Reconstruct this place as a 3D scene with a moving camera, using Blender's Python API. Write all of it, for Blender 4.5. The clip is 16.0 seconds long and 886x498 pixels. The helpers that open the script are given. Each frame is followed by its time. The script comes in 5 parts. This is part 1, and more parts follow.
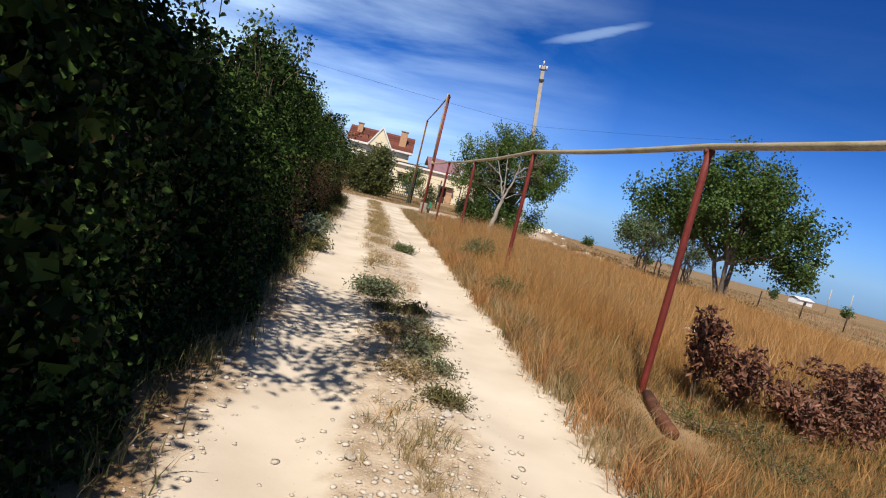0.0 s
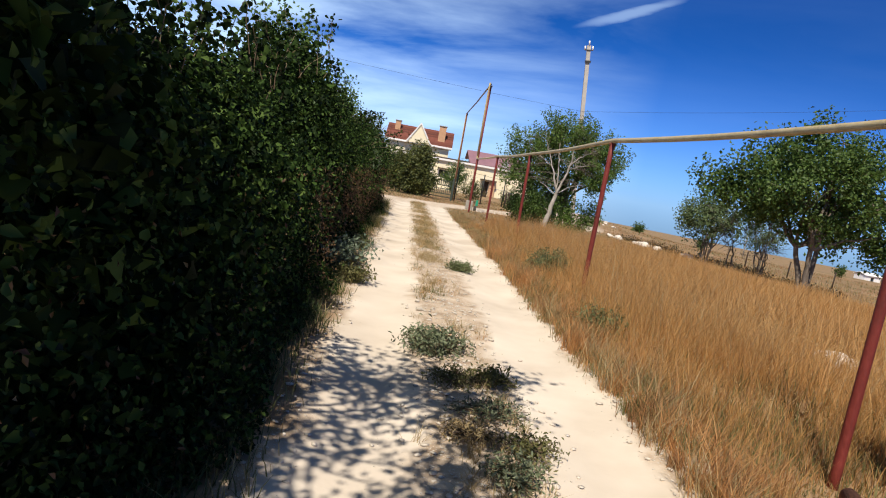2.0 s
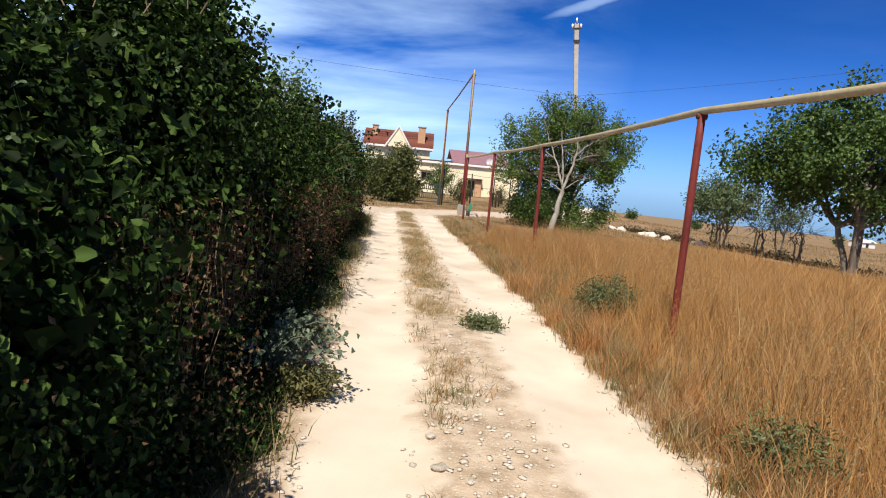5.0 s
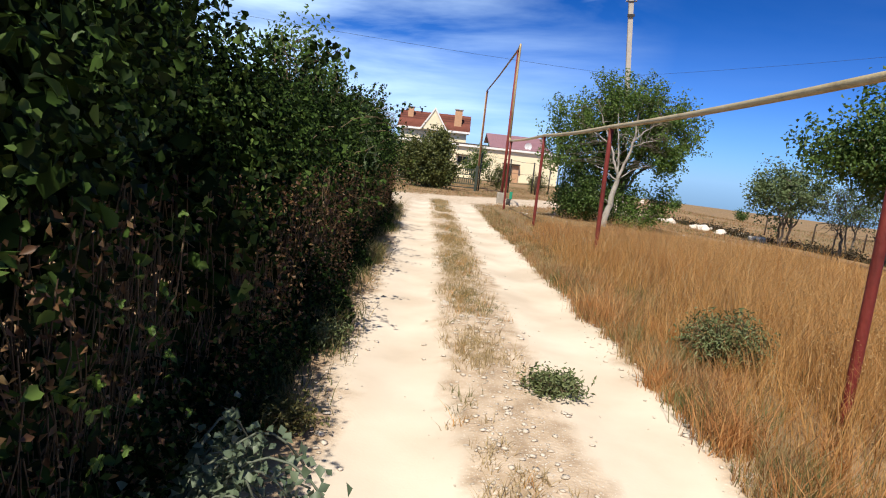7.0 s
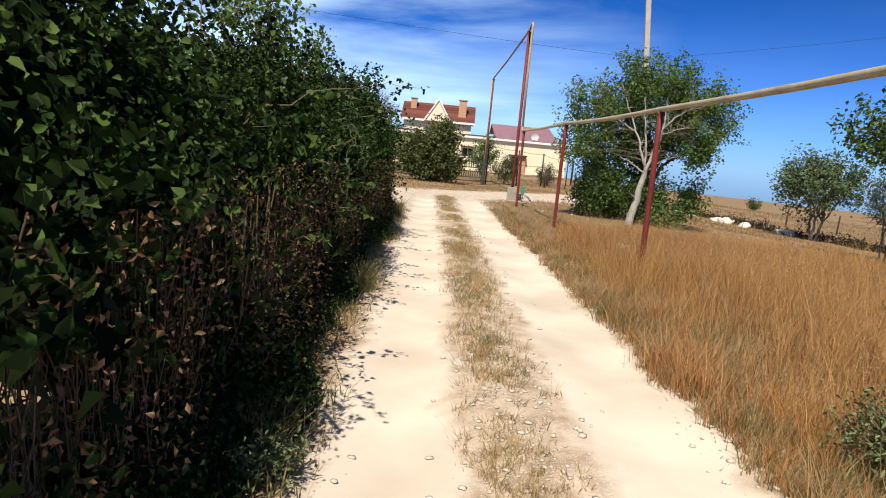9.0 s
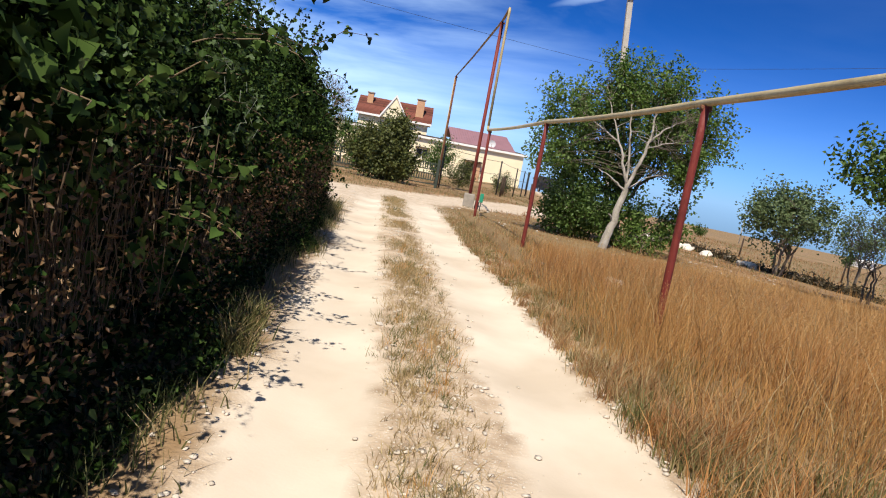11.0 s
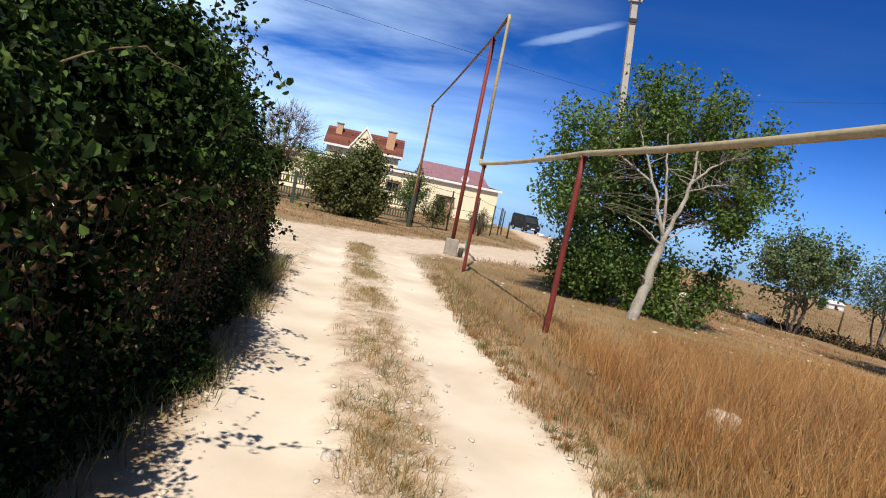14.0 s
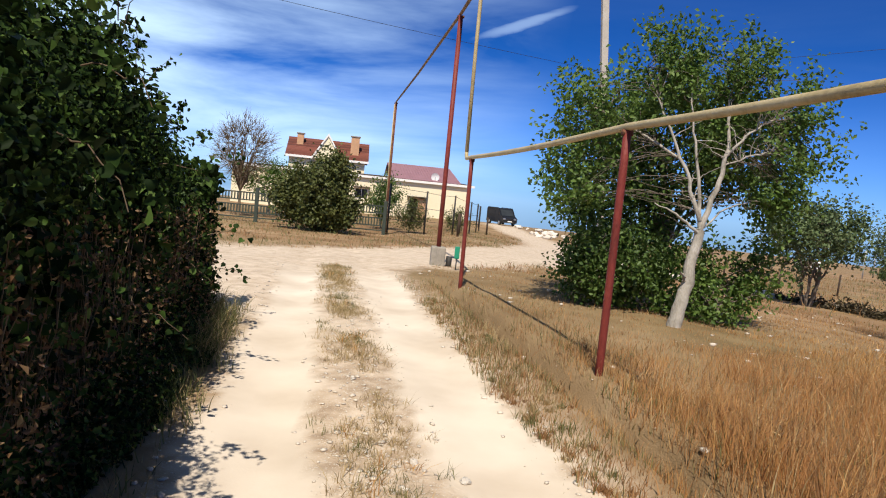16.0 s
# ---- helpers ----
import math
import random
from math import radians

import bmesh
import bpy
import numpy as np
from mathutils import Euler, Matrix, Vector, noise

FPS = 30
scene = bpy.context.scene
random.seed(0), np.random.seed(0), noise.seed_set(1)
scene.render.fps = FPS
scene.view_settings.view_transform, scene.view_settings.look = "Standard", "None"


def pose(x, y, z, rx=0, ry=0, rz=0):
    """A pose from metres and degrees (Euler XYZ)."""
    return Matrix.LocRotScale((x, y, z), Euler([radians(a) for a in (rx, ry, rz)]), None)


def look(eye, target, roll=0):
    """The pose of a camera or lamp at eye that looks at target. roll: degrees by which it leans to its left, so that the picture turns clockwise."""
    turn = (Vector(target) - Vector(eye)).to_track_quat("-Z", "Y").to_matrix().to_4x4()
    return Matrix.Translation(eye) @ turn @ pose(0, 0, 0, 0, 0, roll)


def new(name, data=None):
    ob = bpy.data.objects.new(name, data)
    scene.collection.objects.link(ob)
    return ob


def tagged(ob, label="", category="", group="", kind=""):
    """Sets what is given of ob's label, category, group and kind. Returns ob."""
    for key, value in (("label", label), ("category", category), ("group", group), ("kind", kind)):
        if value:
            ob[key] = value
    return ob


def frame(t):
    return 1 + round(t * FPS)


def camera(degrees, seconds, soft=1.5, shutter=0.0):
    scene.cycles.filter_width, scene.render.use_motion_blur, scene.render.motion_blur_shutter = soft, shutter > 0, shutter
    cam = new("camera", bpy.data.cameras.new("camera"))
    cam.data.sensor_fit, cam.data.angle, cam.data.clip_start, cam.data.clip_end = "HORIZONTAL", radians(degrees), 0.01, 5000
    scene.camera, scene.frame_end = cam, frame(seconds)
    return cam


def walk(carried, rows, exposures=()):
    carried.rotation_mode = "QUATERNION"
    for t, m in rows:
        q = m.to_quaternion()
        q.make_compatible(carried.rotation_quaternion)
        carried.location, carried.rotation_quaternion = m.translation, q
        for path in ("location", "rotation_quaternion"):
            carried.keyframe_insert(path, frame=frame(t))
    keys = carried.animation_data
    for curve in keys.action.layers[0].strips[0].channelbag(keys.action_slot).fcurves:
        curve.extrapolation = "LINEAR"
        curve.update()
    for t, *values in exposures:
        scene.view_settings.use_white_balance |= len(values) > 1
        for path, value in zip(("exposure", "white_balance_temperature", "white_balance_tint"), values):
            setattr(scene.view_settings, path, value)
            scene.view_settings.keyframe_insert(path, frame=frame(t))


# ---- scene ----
cam = camera(67.7, 16.0, soft=1.1)
PATH = [
    (0, (0.037, 0.193, 1.450), (0.076, 2.421, 1.233), 13.6),
    (0.5, (0.002, 0.689, 1.474), (-0.085, 2.913, 1.222), 6.2),
    (1, (-0.068, 1.398, 1.446), (-0.112, 3.620, 1.168), 9.2),
    (1.5, (-0.260, 1.822, 1.534), (-0.222, 4.047, 1.272), 9.2),
    (2, (-0.311, 2.299, 1.560), (-0.412, 4.521, 1.291), 10.1),
    (2.5, (-0.416, 3.034, 1.562), (-0.566, 5.255, 1.310), 5.6),
    (3, (-0.468, 3.644, 1.580), (-0.617, 5.864, 1.319), 5.6),
    (3.5, (-0.479, 4.117, 1.617), (-0.764, 6.325, 1.366), 8.3),
    (3.7, (-0.530, 4.445, 1.568), (-0.692, 6.664, 1.309), 9.1),
    (5.8, (-0.837, 6.751, 1.598), (-0.903, 8.976, 1.338), 4.8),
    (6, (-0.872, 7.017, 1.596), (-0.909, 9.244, 1.365), 7.8),
    (6.5, (-1.004, 7.728, 1.530), (-0.855, 9.927, 1.129), 12.7),
    (7, (-1.009, 8.201, 1.593), (-1.177, 10.410, 1.269), 6.2),
    (7.5, (-1.079, 8.846, 1.548), (-1.270, 11.038, 1.128), 7.1),
    (8, (-1.187, 9.372, 1.600), (-1.362, 11.553, 1.120), 7.6),
    (8.5, (-1.224, 9.620, 1.490), (-1.536, 11.816, 1.181), 7.6),
    (9, (-1.258, 10.379, 1.588), (-1.441, 12.583, 1.236), 5.4),
    (11.3, (-1.560, 13.587, 1.401), (-1.559, 15.804, 1.082), 10.7),
    (11.5, (-1.626, 13.835, 1.437), (-1.605, 16.052, 1.110), 8.3),
    (12, (-1.642, 14.244, 1.453), (-1.774, 16.445, 1.060), 6.2),
    (12.5, (-1.677, 14.809, 1.476), (-1.859, 17.000, 1.048), 3.6),
    (13, (-1.738, 15.560, 1.425), (-1.745, 17.774, 1.085), 10.6),
    (13.5, (-1.762, 16.370, 1.435), (-1.746, 18.589, 1.138), 10.9),
    (14, (-1.855, 17.050, 1.463), (-1.775, 19.280, 1.272), 11.5),
    (14.5, (-1.936, 17.585, 1.509), (-1.906, 19.803, 1.193), 8.1),
    (15, (-1.967, 18.150, 1.536), (-1.883, 20.378, 1.328), 8.2),
    (15.5, (-2.089, 18.883, 1.463), (-1.884, 21.105, 1.268), 10.5),
    (16, (-2.079, 19.395, 1.496), (-1.914, 21.622, 1.314), 5.6),
]
walk(cam, [(t, look(eye, target, roll)) for t, eye, target, roll in PATH], [(0, 0.15), (2.5, 0.28), (6, 0.36), (12.5, 0.33), (14, 0.28), (16, 0.28)])

# ---- daylight ----
SUN_ELEVATION, SUN_FROM = 55.0, Vector((-0.175, -0.98, 0.0)).normalized()
world = bpy.data.worlds.new("sky")
scene.world = world
world.use_nodes = True
wn, wl = world.node_tree.nodes, world.node_tree.links
sky = wn.new("ShaderNodeTexSky")
sky.sky_type = "NISHITA"
sky.sun_disc = False
sky.sun_elevation = radians(SUN_ELEVATION)
sky.sun_rotation = math.atan2(SUN_FROM.x, SUN_FROM.y)
sky.air_density, sky.dust_density, sky.ozone_density, sky.altitude = 1.0, 0.0, 4.0, 0
# thin cirrus: stretched noise on the direction
tc = wn.new("ShaderNodeTexCoord")
mp = wn.new("ShaderNodeMapping")
mp.inputs["Rotation"].default_value = (radians(12), radians(-24), radians(20))
mp.inputs["Scale"].default_value = (1.5, 1.5, 8.0)
nz = wn.new("ShaderNodeTexNoise")
nz.inputs["Scale"].default_value, nz.inputs["Detail"].default_value, nz.inputs["Roughness"].default_value = 1.3, 7, 0.55
nz.inputs["Distortion"].default_value = 0.5
rp = wn.new("ShaderNodeValToRGB")
rp.color_ramp.elements[0].position, rp.color_ramp.elements[1].position = 0.35, 0.68
mul = wn.new("ShaderNodeMath")
mul.operation = "MULTIPLY"
mul.inputs[1].default_value = 0.82
mx = wn.new("ShaderNodeMixRGB")
mx.inputs["Color2"].default_value = (16.0, 21.5, 28.0, 1)
bgd = wn["Background"]
bgd.inputs["Strength"].default_value = 0.045
wl.new(tc.outputs["Generated"], mp.inputs["Vector"])
wl.new(mp.outputs["Vector"], nz.inputs["Vector"])
wl.new(nz.outputs["Fac"], rp.inputs["Fac"])
sep = wn.new("ShaderNodeSeparateXYZ")
bank = wn.new("ShaderNodeMapRange")
bank.inputs["From Min"].default_value, bank.inputs["From Max"].default_value = 0.22, -0.12
bank.inputs["To Min"].default_value, bank.inputs["To Max"].default_value = 0.03, 1.0
wl.new(tc.outputs["Generated"], sep.inputs["Vector"])
wl.new(sep.outputs["X"], bank.inputs["Value"])
both = wn.new("ShaderNodeMath")
both.operation = "MULTIPLY"
wl.new(rp.outputs["Color"], both.inputs[0])
wl.new(bank.outputs["Result"], both.inputs[1])
aloft = wn.new("ShaderNodeMapRange")
aloft.inputs["From Min"].default_value, aloft.inputs["From Max"].default_value = 0.22, 0.5
aloft.inputs["To Min"].default_value, aloft.inputs["To Max"].default_value = 1.0, 0.6
wl.new(sep.outputs["Z"], aloft.inputs["Value"])
lower = wn.new("ShaderNodeMath")
lower.operation = "MULTIPLY"
wl.new(both.outputs[0], lower.inputs[0])
wl.new(aloft.outputs["Result"], lower.inputs[1])
wl.new(lower.outputs[0], mul.inputs[0])


def sky_math(kind, a, b):
    m = wn.new("ShaderNodeMath")
    m.operation = kind
    for sock, val in zip(m.inputs, (a, b)):
        if isinstance(val, (int, float)):
            sock.default_value = val
        else:
            wl.new(val, sock)
    return m.outputs[0]


def along(direction):
    d = wn.new("ShaderNodeVectorMath")
    d.operation = "DOT_PRODUCT"
    d.inputs[1].default_value = direction
    wl.new(tc.outputs["Generated"], d.inputs[0])
    return d.outputs["Value"]


# one lone wisp above the lane's end
ruffle = sky_math("MULTIPLY", sky_math("SUBTRACT", nz.outputs["Fac"], 0.5), 0.05)
length = sky_math("POWER", sky_math("DIVIDE", along((0.935, -0.225, 0.276)), 0.085), 2)
breadth = sky_math("POWER", sky_math("DIVIDE", sky_math("ADD", along((0.321, 0.197, -0.927)), ruffle), 0.0085), 2)
wisp = wn.new("ShaderNodeMapRange")
wisp.interpolation_type = "SMOOTHSTEP"
wisp.inputs["From Min"].default_value, wisp.inputs["From Max"].default_value = 1.0, 0.0
wisp.inputs["To Min"].default_value, wisp.inputs["To Max"].default_value = 0.0, 0.3
wl.new(sky_math("ADD", length, breadth), wisp.inputs["Value"])
ahead = sky_math("GREATER_THAN", sep.outputs["Y"], 0.0)
wl.new(sky_math("MAXIMUM", mul.outputs[0], sky_math("MULTIPLY", wisp.outputs["Result"], ahead)), mx.inputs["Fac"])
# the blue deepens from a pale horizon upwards
def tint_by_height(low, high, lo_colour, hi_colour):
    r = wn.new("ShaderNodeMapRange")
    r.interpolation_type = "SMOOTHSTEP"
    r.inputs["From Min"].default_value, r.inputs["From Max"].default_value = low, high
    m = wn.new("ShaderNodeMixRGB")
    for sock, c in (("Color1", lo_colour), ("Color2", hi_colour)):
        if isinstance(c, tuple):
            m.inputs[sock].default_value = (*c, 1)
        else:
            wl.new(c, m.inputs[sock])
    wl.new(sep.outputs["Z"], r.inputs["Value"])
    wl.new(r.outputs["Result"], m.inputs["Fac"])
    return m.outputs["Color"]


tint = tint_by_height(0.0, 0.26, (0.62, 1.18, 2.62), (0.085, 0.56, 1.48))
# higher sky, out of view, is dulled to grey to trim the blue fill
tint = tint_by_height(0.5, 0.72, tint, (0.45, 0.45, 0.42))
hs = wn.new("ShaderNodeMixRGB")
hs.blend_type = "MULTIPLY"
hs.inputs["Fac"].default_value = 1.0
wl.new(tint, hs.inputs["Color2"])
wl.new(sky.outputs["Color"], hs.inputs["Color1"])
wl.new(hs.outputs["Color"], mx.inputs["Color1"])
wl.new(mx.outputs["Color"], bgd.inputs["Color"])

sun_data = bpy.data.lights.new("sun", "SUN")
sun_data.energy, sun_data.angle, sun_data.color = 5.0, radians(0.5), (1.0, 0.915, 0.79)
sun = new("sun", sun_data)
e = radians(SUN_ELEVATION)
sun.matrix_world = look((0, 0, 0), -Vector((SUN_FROM.x * math.cos(e), SUN_FROM.y * math.cos(e), math.sin(e))))
sun.location = (-30, -4, 40)


# ---- materials ----
def material(name, colours, scale=6.0, rough=0.8, bump=0.0, bump_scale=40.0, metal=0.0, detail=6.0, fine=0.35, spec=0.3, random_part=0.0, island=False, stretch=(1, 1, 1)):
    """colours: a ramp from dark to light over two scales of noise."""
    m = bpy.data.materials.new(name)
    m.use_nodes = True
    n, l = m.node_tree.nodes, m.node_tree.links
    p = n["Principled BSDF"]
    p.inputs["Roughness"].default_value, p.inputs["Metallic"].default_value = rough, metal
    p.inputs["Specular IOR Level"].default_value = spec
    co = n.new("ShaderNodeTexCoord")
    mpn = n.new("ShaderNodeMapping")
    mpn.inputs["Scale"].default_value = stretch
    l.new(co.outputs["Object"], mpn.inputs["Vector"])
    a = n.new("ShaderNodeTexNoise")
    a.inputs["Scale"].default_value, a.inputs["Detail"].default_value = scale, detail
    b = n.new("ShaderNodeTexNoise")
    b.inputs["Scale"].default_value, b.inputs["Detail"].default_value = scale * 9, 3
    mixf = n.new("ShaderNodeMix")
    mixf.inputs["Factor"].default_value = fine
    l.new(mpn.outputs["Vector"], a.inputs["Vector"])
    l.new(mpn.outputs["Vector"], b.inputs["Vector"])
    l.new(a.outputs["Fac"], mixf.inputs["A"])
    l.new(b.outputs["Fac"], mixf.inputs["B"])
    fac = mixf.outputs["Result"]
    if island or random_part:
        r = n.new("ShaderNodeNewGeometry").outputs["Random Per Island"] if island else n.new("ShaderNodeObjectInfo").outputs["Random"]
        mr = n.new("ShaderNodeMix")
        mr.inputs["Factor"].default_value = random_part or 0.7
        l.new(fac, mr.inputs["A"])
        l.new(r, mr.inputs["B"])
        fac = mr.outputs["Result"]
    ramp = n.new("ShaderNodeValToRGB")
    el = ramp.color_ramp.elements
    lo, hi = (0.05, 0.95) if island else (0.3, 0.7)
    el[0].position, el[1].position = lo, hi
    el[0].color, el[1].color = (*colours[0], 1), (*colours[-1], 1)
    for i, c in enumerate(colours[1:-1], 1):
        el.new(lo + (hi - lo) * i / (len(colours) - 1)).color = (*c, 1)
    l.new(fac, ramp.inputs["Fac"])
    l.new(ramp.outputs["Color"], p.inputs["Base Color"])
    if bump:
        bn = n.new("ShaderNodeTexNoise")
        bn.inputs["Scale"].default_value, bn.inputs["Detail"].default_value = bump_scale, 5
        l.new(mpn.outputs["Vector"], bn.inputs["Vector"])
        bu = n.new("ShaderNodeBump")
        bu.inputs["Strength"].default_value, bu.inputs["Distance"].default_value = bump, 0.02
        l.new(bn.outputs["Fac"], bu.inputs["Height"])
        l.new(bu.outputs["Normal"], p.inputs["Normal"])
    return m


def foliage(name, colours, through_light=0.3, rough=0.5, spec=0.35, scale=0.9):
    """Leaves and blades: a tone for each leaf over a broad drift, and light that passes through."""
    m = material(name, colours, scale=scale, rough=rough, island=True, random_part=0.55, spec=spec)
    n, l = m.node_tree.nodes, m.node_tree.links
    p = n["Principled BSDF"]
    t = n.new("ShaderNodeBsdfTranslucent")
    mixs = n.new("ShaderNodeMixShader")
    mixs.inputs["Fac"].default_value = through_light
    l.new(p.inputs["Base Color"].links[0].from_socket, t.inputs["Color"])
    l.new(p.outputs["BSDF"], mixs.inputs[1])
    l.new(t.outputs["BSDF"], mixs.inputs[2])
    l.new(mixs.outputs["Shader"], n["Material Output"].inputs["Surface"])
    return m


M_RED = material("red_oxide_paint", [(0.085, 0.017, 0.013), (0.17, 0.028, 0.021), (0.25, 0.05, 0.036)], scale=3.0, rough=0.6, bump=0.3, bump_scale=60, stretch=(1, 1, 0.4))
M_RUST = material("rusted_iron", [(0.05, 0.022, 0.014), (0.13, 0.05, 0.028), (0.22, 0.1, 0.05)], scale=8.0, rough=0.9, bump=0.6)
M_PIPE = material("ochre_pipe_paint", [(0.29, 0.22, 0.11), (0.43, 0.34, 0.18), (0.5, 0.41, 0.25)], scale=3.0, rough=0.5, bump=0.2, bump_scale=50)
M_DARKPIPE = material("weathered_pipe_paint", [(0.07, 0.05, 0.04), (0.16, 0.1, 0.06), (0.3, 0.2, 0.08)], scale=3.0, rough=0.6)
M_CONCRETE = material("concrete", [(0.2, 0.18, 0.15), (0.29, 0.26, 0.22), (0.36, 0.33, 0.28)], scale=5.0, rough=0.9, bump=0.5)
M_POLE = material("pole_concrete", [(0.36, 0.33, 0.29), (0.5, 0.46, 0.4)], scale=3.0, rough=0.9, bump=0.3)
M_CREAM = material("cream_render", [(0.76, 0.66, 0.45), (0.83, 0.74, 0.53)], scale=0.7, rough=0.9, bump=0.15)
M_WHITE = material("white_trim_paint", [(0.72, 0.7, 0.66), (0.82, 0.8, 0.77)], scale=3.0, rough=0.6)
M_ROOF = material("brown_red_roof_tile", [(0.09, 0.03, 0.022), (0.14, 0.045, 0.03), (0.18, 0.06, 0.042)], scale=2.0, rough=0.7, random_part=0.4)
M_ROOF2 = material("red_metal_roofing", [(0.25, 0.13, 0.145), (0.33, 0.175, 0.19)], scale=1.0, rough=0.45)
M_BRICK = material("pale_orange_brick", [(0.45, 0.26, 0.15), (0.56, 0.34, 0.2)], scale=3.0, rough=0.9)
M_DARKWOOD = material("dark_wood", [(0.03, 0.02, 0.014), (0.08, 0.05, 0.03)], scale=5.0, rough=0.8, stretch=(1, 1, 0.2))
M_STEEL = material("dark_steel", [(0.02, 0.02, 0.022), (0.05, 0.045, 0.04)], scale=6.0, rough=0.6)
M_GREENFENCE = material("grey_green_fence_paint", [(0.03, 0.042, 0.034), (0.055, 0.068, 0.054)], scale=4.0, rough=0.7)
M_WIRE = material("black_cable", [(0.015, 0.015, 0.016), (0.03, 0.03, 0.03)], scale=5.0, rough=0.6)
M_GLAZE = material("dark_window_glass", [(0.02, 0.025, 0.03), (0.04, 0.045, 0.05)], scale=1.0, rough=0.08, spec=0.6)
M_VAN = material("black_van_paint", [(0.012, 0.013, 0.017), (0.02, 0.022, 0.028)], scale=1.0, rough=0.25, spec=0.5)
M_TYRE = material("tyre_rubber", [(0.012, 0.012, 0.012), (0.025, 0.024, 0.023)], scale=10.0, rough=0.9)
M_CHROME = material("grey_alloy", [(0.35, 0.35, 0.36), (0.5, 0.5, 0.5)], scale=5.0, rough=0.35, metal=0.8)
M_DISH = material("white_dish_enamel", [(0.6, 0.6, 0.6), (0.72, 0.72, 0.72)], scale=2.0, rough=0.5)
M_MARK = material("green_marker_plastic", [(0.02, 0.22, 0.13), (0.03, 0.3, 0.18)], scale=5.0, rough=0.5)
M_STONE = material("pale_limestone", [(0.5, 0.44, 0.36), (0.65, 0.58, 0.5), (0.74, 0.68, 0.6)], scale=6.0, rough=0.95, bump=0.6, random_part=0.3)
M_BARK = material("grey_bark", [(0.07, 0.055, 0.04), (0.16, 0.13, 0.1), (0.24, 0.2, 0.16)], scale=7.0, rough=0.95, bump=0.8, stretch=(1, 1, 0.3))
M_PALEBARK = material("pale_bark", [(0.16, 0.14, 0.11), (0.33, 0.3, 0.25), (0.46, 0.42, 0.37)], scale=6.0, rough=0.9, bump=0.7, stretch=(1, 1, 0.35))
M_TWIG = material("dry_twigs", [(0.06, 0.04, 0.025), (0.14, 0.1, 0.06), (0.24, 0.18, 0.11)], scale=3.0, rough=0.95, island=True)
# leaf tones mostly near black, few bright: shade and sunlit glints put into colour
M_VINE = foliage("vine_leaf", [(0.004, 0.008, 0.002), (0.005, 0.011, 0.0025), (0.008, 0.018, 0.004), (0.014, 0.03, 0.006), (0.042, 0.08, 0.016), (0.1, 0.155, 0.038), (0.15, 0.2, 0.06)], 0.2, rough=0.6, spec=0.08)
M_VINEYOUNG = foliage("young_vine_leaf", [(0.035, 0.065, 0.022), (0.065, 0.105, 0.036), (0.1, 0.15, 0.05)], 0.25)
M_VINEDRY = foliage("withered_vine_leaf", [(0.05, 0.022, 0.012), (0.11, 0.055, 0.026), (0.2, 0.12, 0.055), (0.1, 0.095, 0.033)], 0.3)
M_LEAF = foliage("tree_leaf", [(0.045, 0.09, 0.014), (0.11, 0.185, 0.035), (0.2, 0.28, 0.07)], 0.4)
M_LEAFDARK = foliage("dark_tree_leaf", [(0.03, 0.062, 0.012), (0.075, 0.13, 0.025), (0.15, 0.22, 0.052)], 0.35)
M_LEAFBRIGHT = foliage("bright_shrub_leaf", [(0.05, 0.1, 0.015), (0.09, 0.16, 0.025), (0.13, 0.2, 0.04)], 0.4)
M_LEAFGREY = foliage("grey_green_leaf", [(0.06, 0.095, 0.035), (0.11, 0.155, 0.062), (0.165, 0.21, 0.09)], 0.25)
M_LEAFOLIVE = foliage("olive_bush_leaf", [(0.04, 0.055, 0.013), (0.085, 0.1, 0.026), (0.16, 0.17, 0.05)], 0.25)
M_BRAMBLE = foliage("bramble_leaf", [(0.06, 0.095, 0.055), (0.11, 0.15, 0.095), (0.18, 0.22, 0.14)], 0.2)
M_CANE = material("bramble_cane", [(0.09, 0.11, 0.08), (0.17, 0.19, 0.14)], scale=9.0, rough=0.7)
M_HERB = foliage("green_herb_leaf", [(0.085, 0.115, 0.042), (0.15, 0.185, 0.075), (0.22, 0.25, 0.12)], 0.25)
# grass whose dark colour stands for the shade along the hedge's foot
M_SHADETONEGRASS = foliage("shade_toned_grass", [(0.025, 0.04, 0.012), (0.055, 0.075, 0.025), (0.1, 0.11, 0.04)], 0.2, rough=0.7)
M_WEED = foliage("grey_weed_leaf", [(0.1, 0.13, 0.07), (0.17, 0.2, 0.11), (0.25, 0.26, 0.16)], 0.25)
M_DEAD = foliage("dead_shrub_leaf", [(0.1, 0.042, 0.028), (0.2, 0.088, 0.054), (0.33, 0.165, 0.1)], 0.22)
M_GRASS = foliage("dry_gold_grass", [(0.33, 0.155, 0.046), (0.51, 0.27, 0.088), (0.62, 0.37, 0.14), (0.72, 0.5, 0.235)], 0.42, rough=0.6, scale=0.35)
M_REDGRASS = foliage("red_brown_grass", [(0.29, 0.12, 0.04), (0.47, 0.225, 0.08), (0.6, 0.33, 0.13), (0.68, 0.45, 0.21)], 0.42, rough=0.6, scale=0.5)
M_SEED = foliage("grass_seed_head", [(0.3, 0.17, 0.06), (0.46, 0.29, 0.12), (0.58, 0.4, 0.19)], 0.35, rough=0.7, scale=0.35)
M_DARKBROWN = foliage("dark_brown_leaf", [(0.03, 0.022, 0.012), (0.06, 0.045, 0.022), (0.1, 0.08, 0.035)], 0.15)
M_BROWNGRASS = foliage("brown_short_grass", [(0.2, 0.1, 0.045), (0.33, 0.18, 0.078), (0.43, 0.26, 0.125)], 0.3, rough=0.7, scale=0.35)
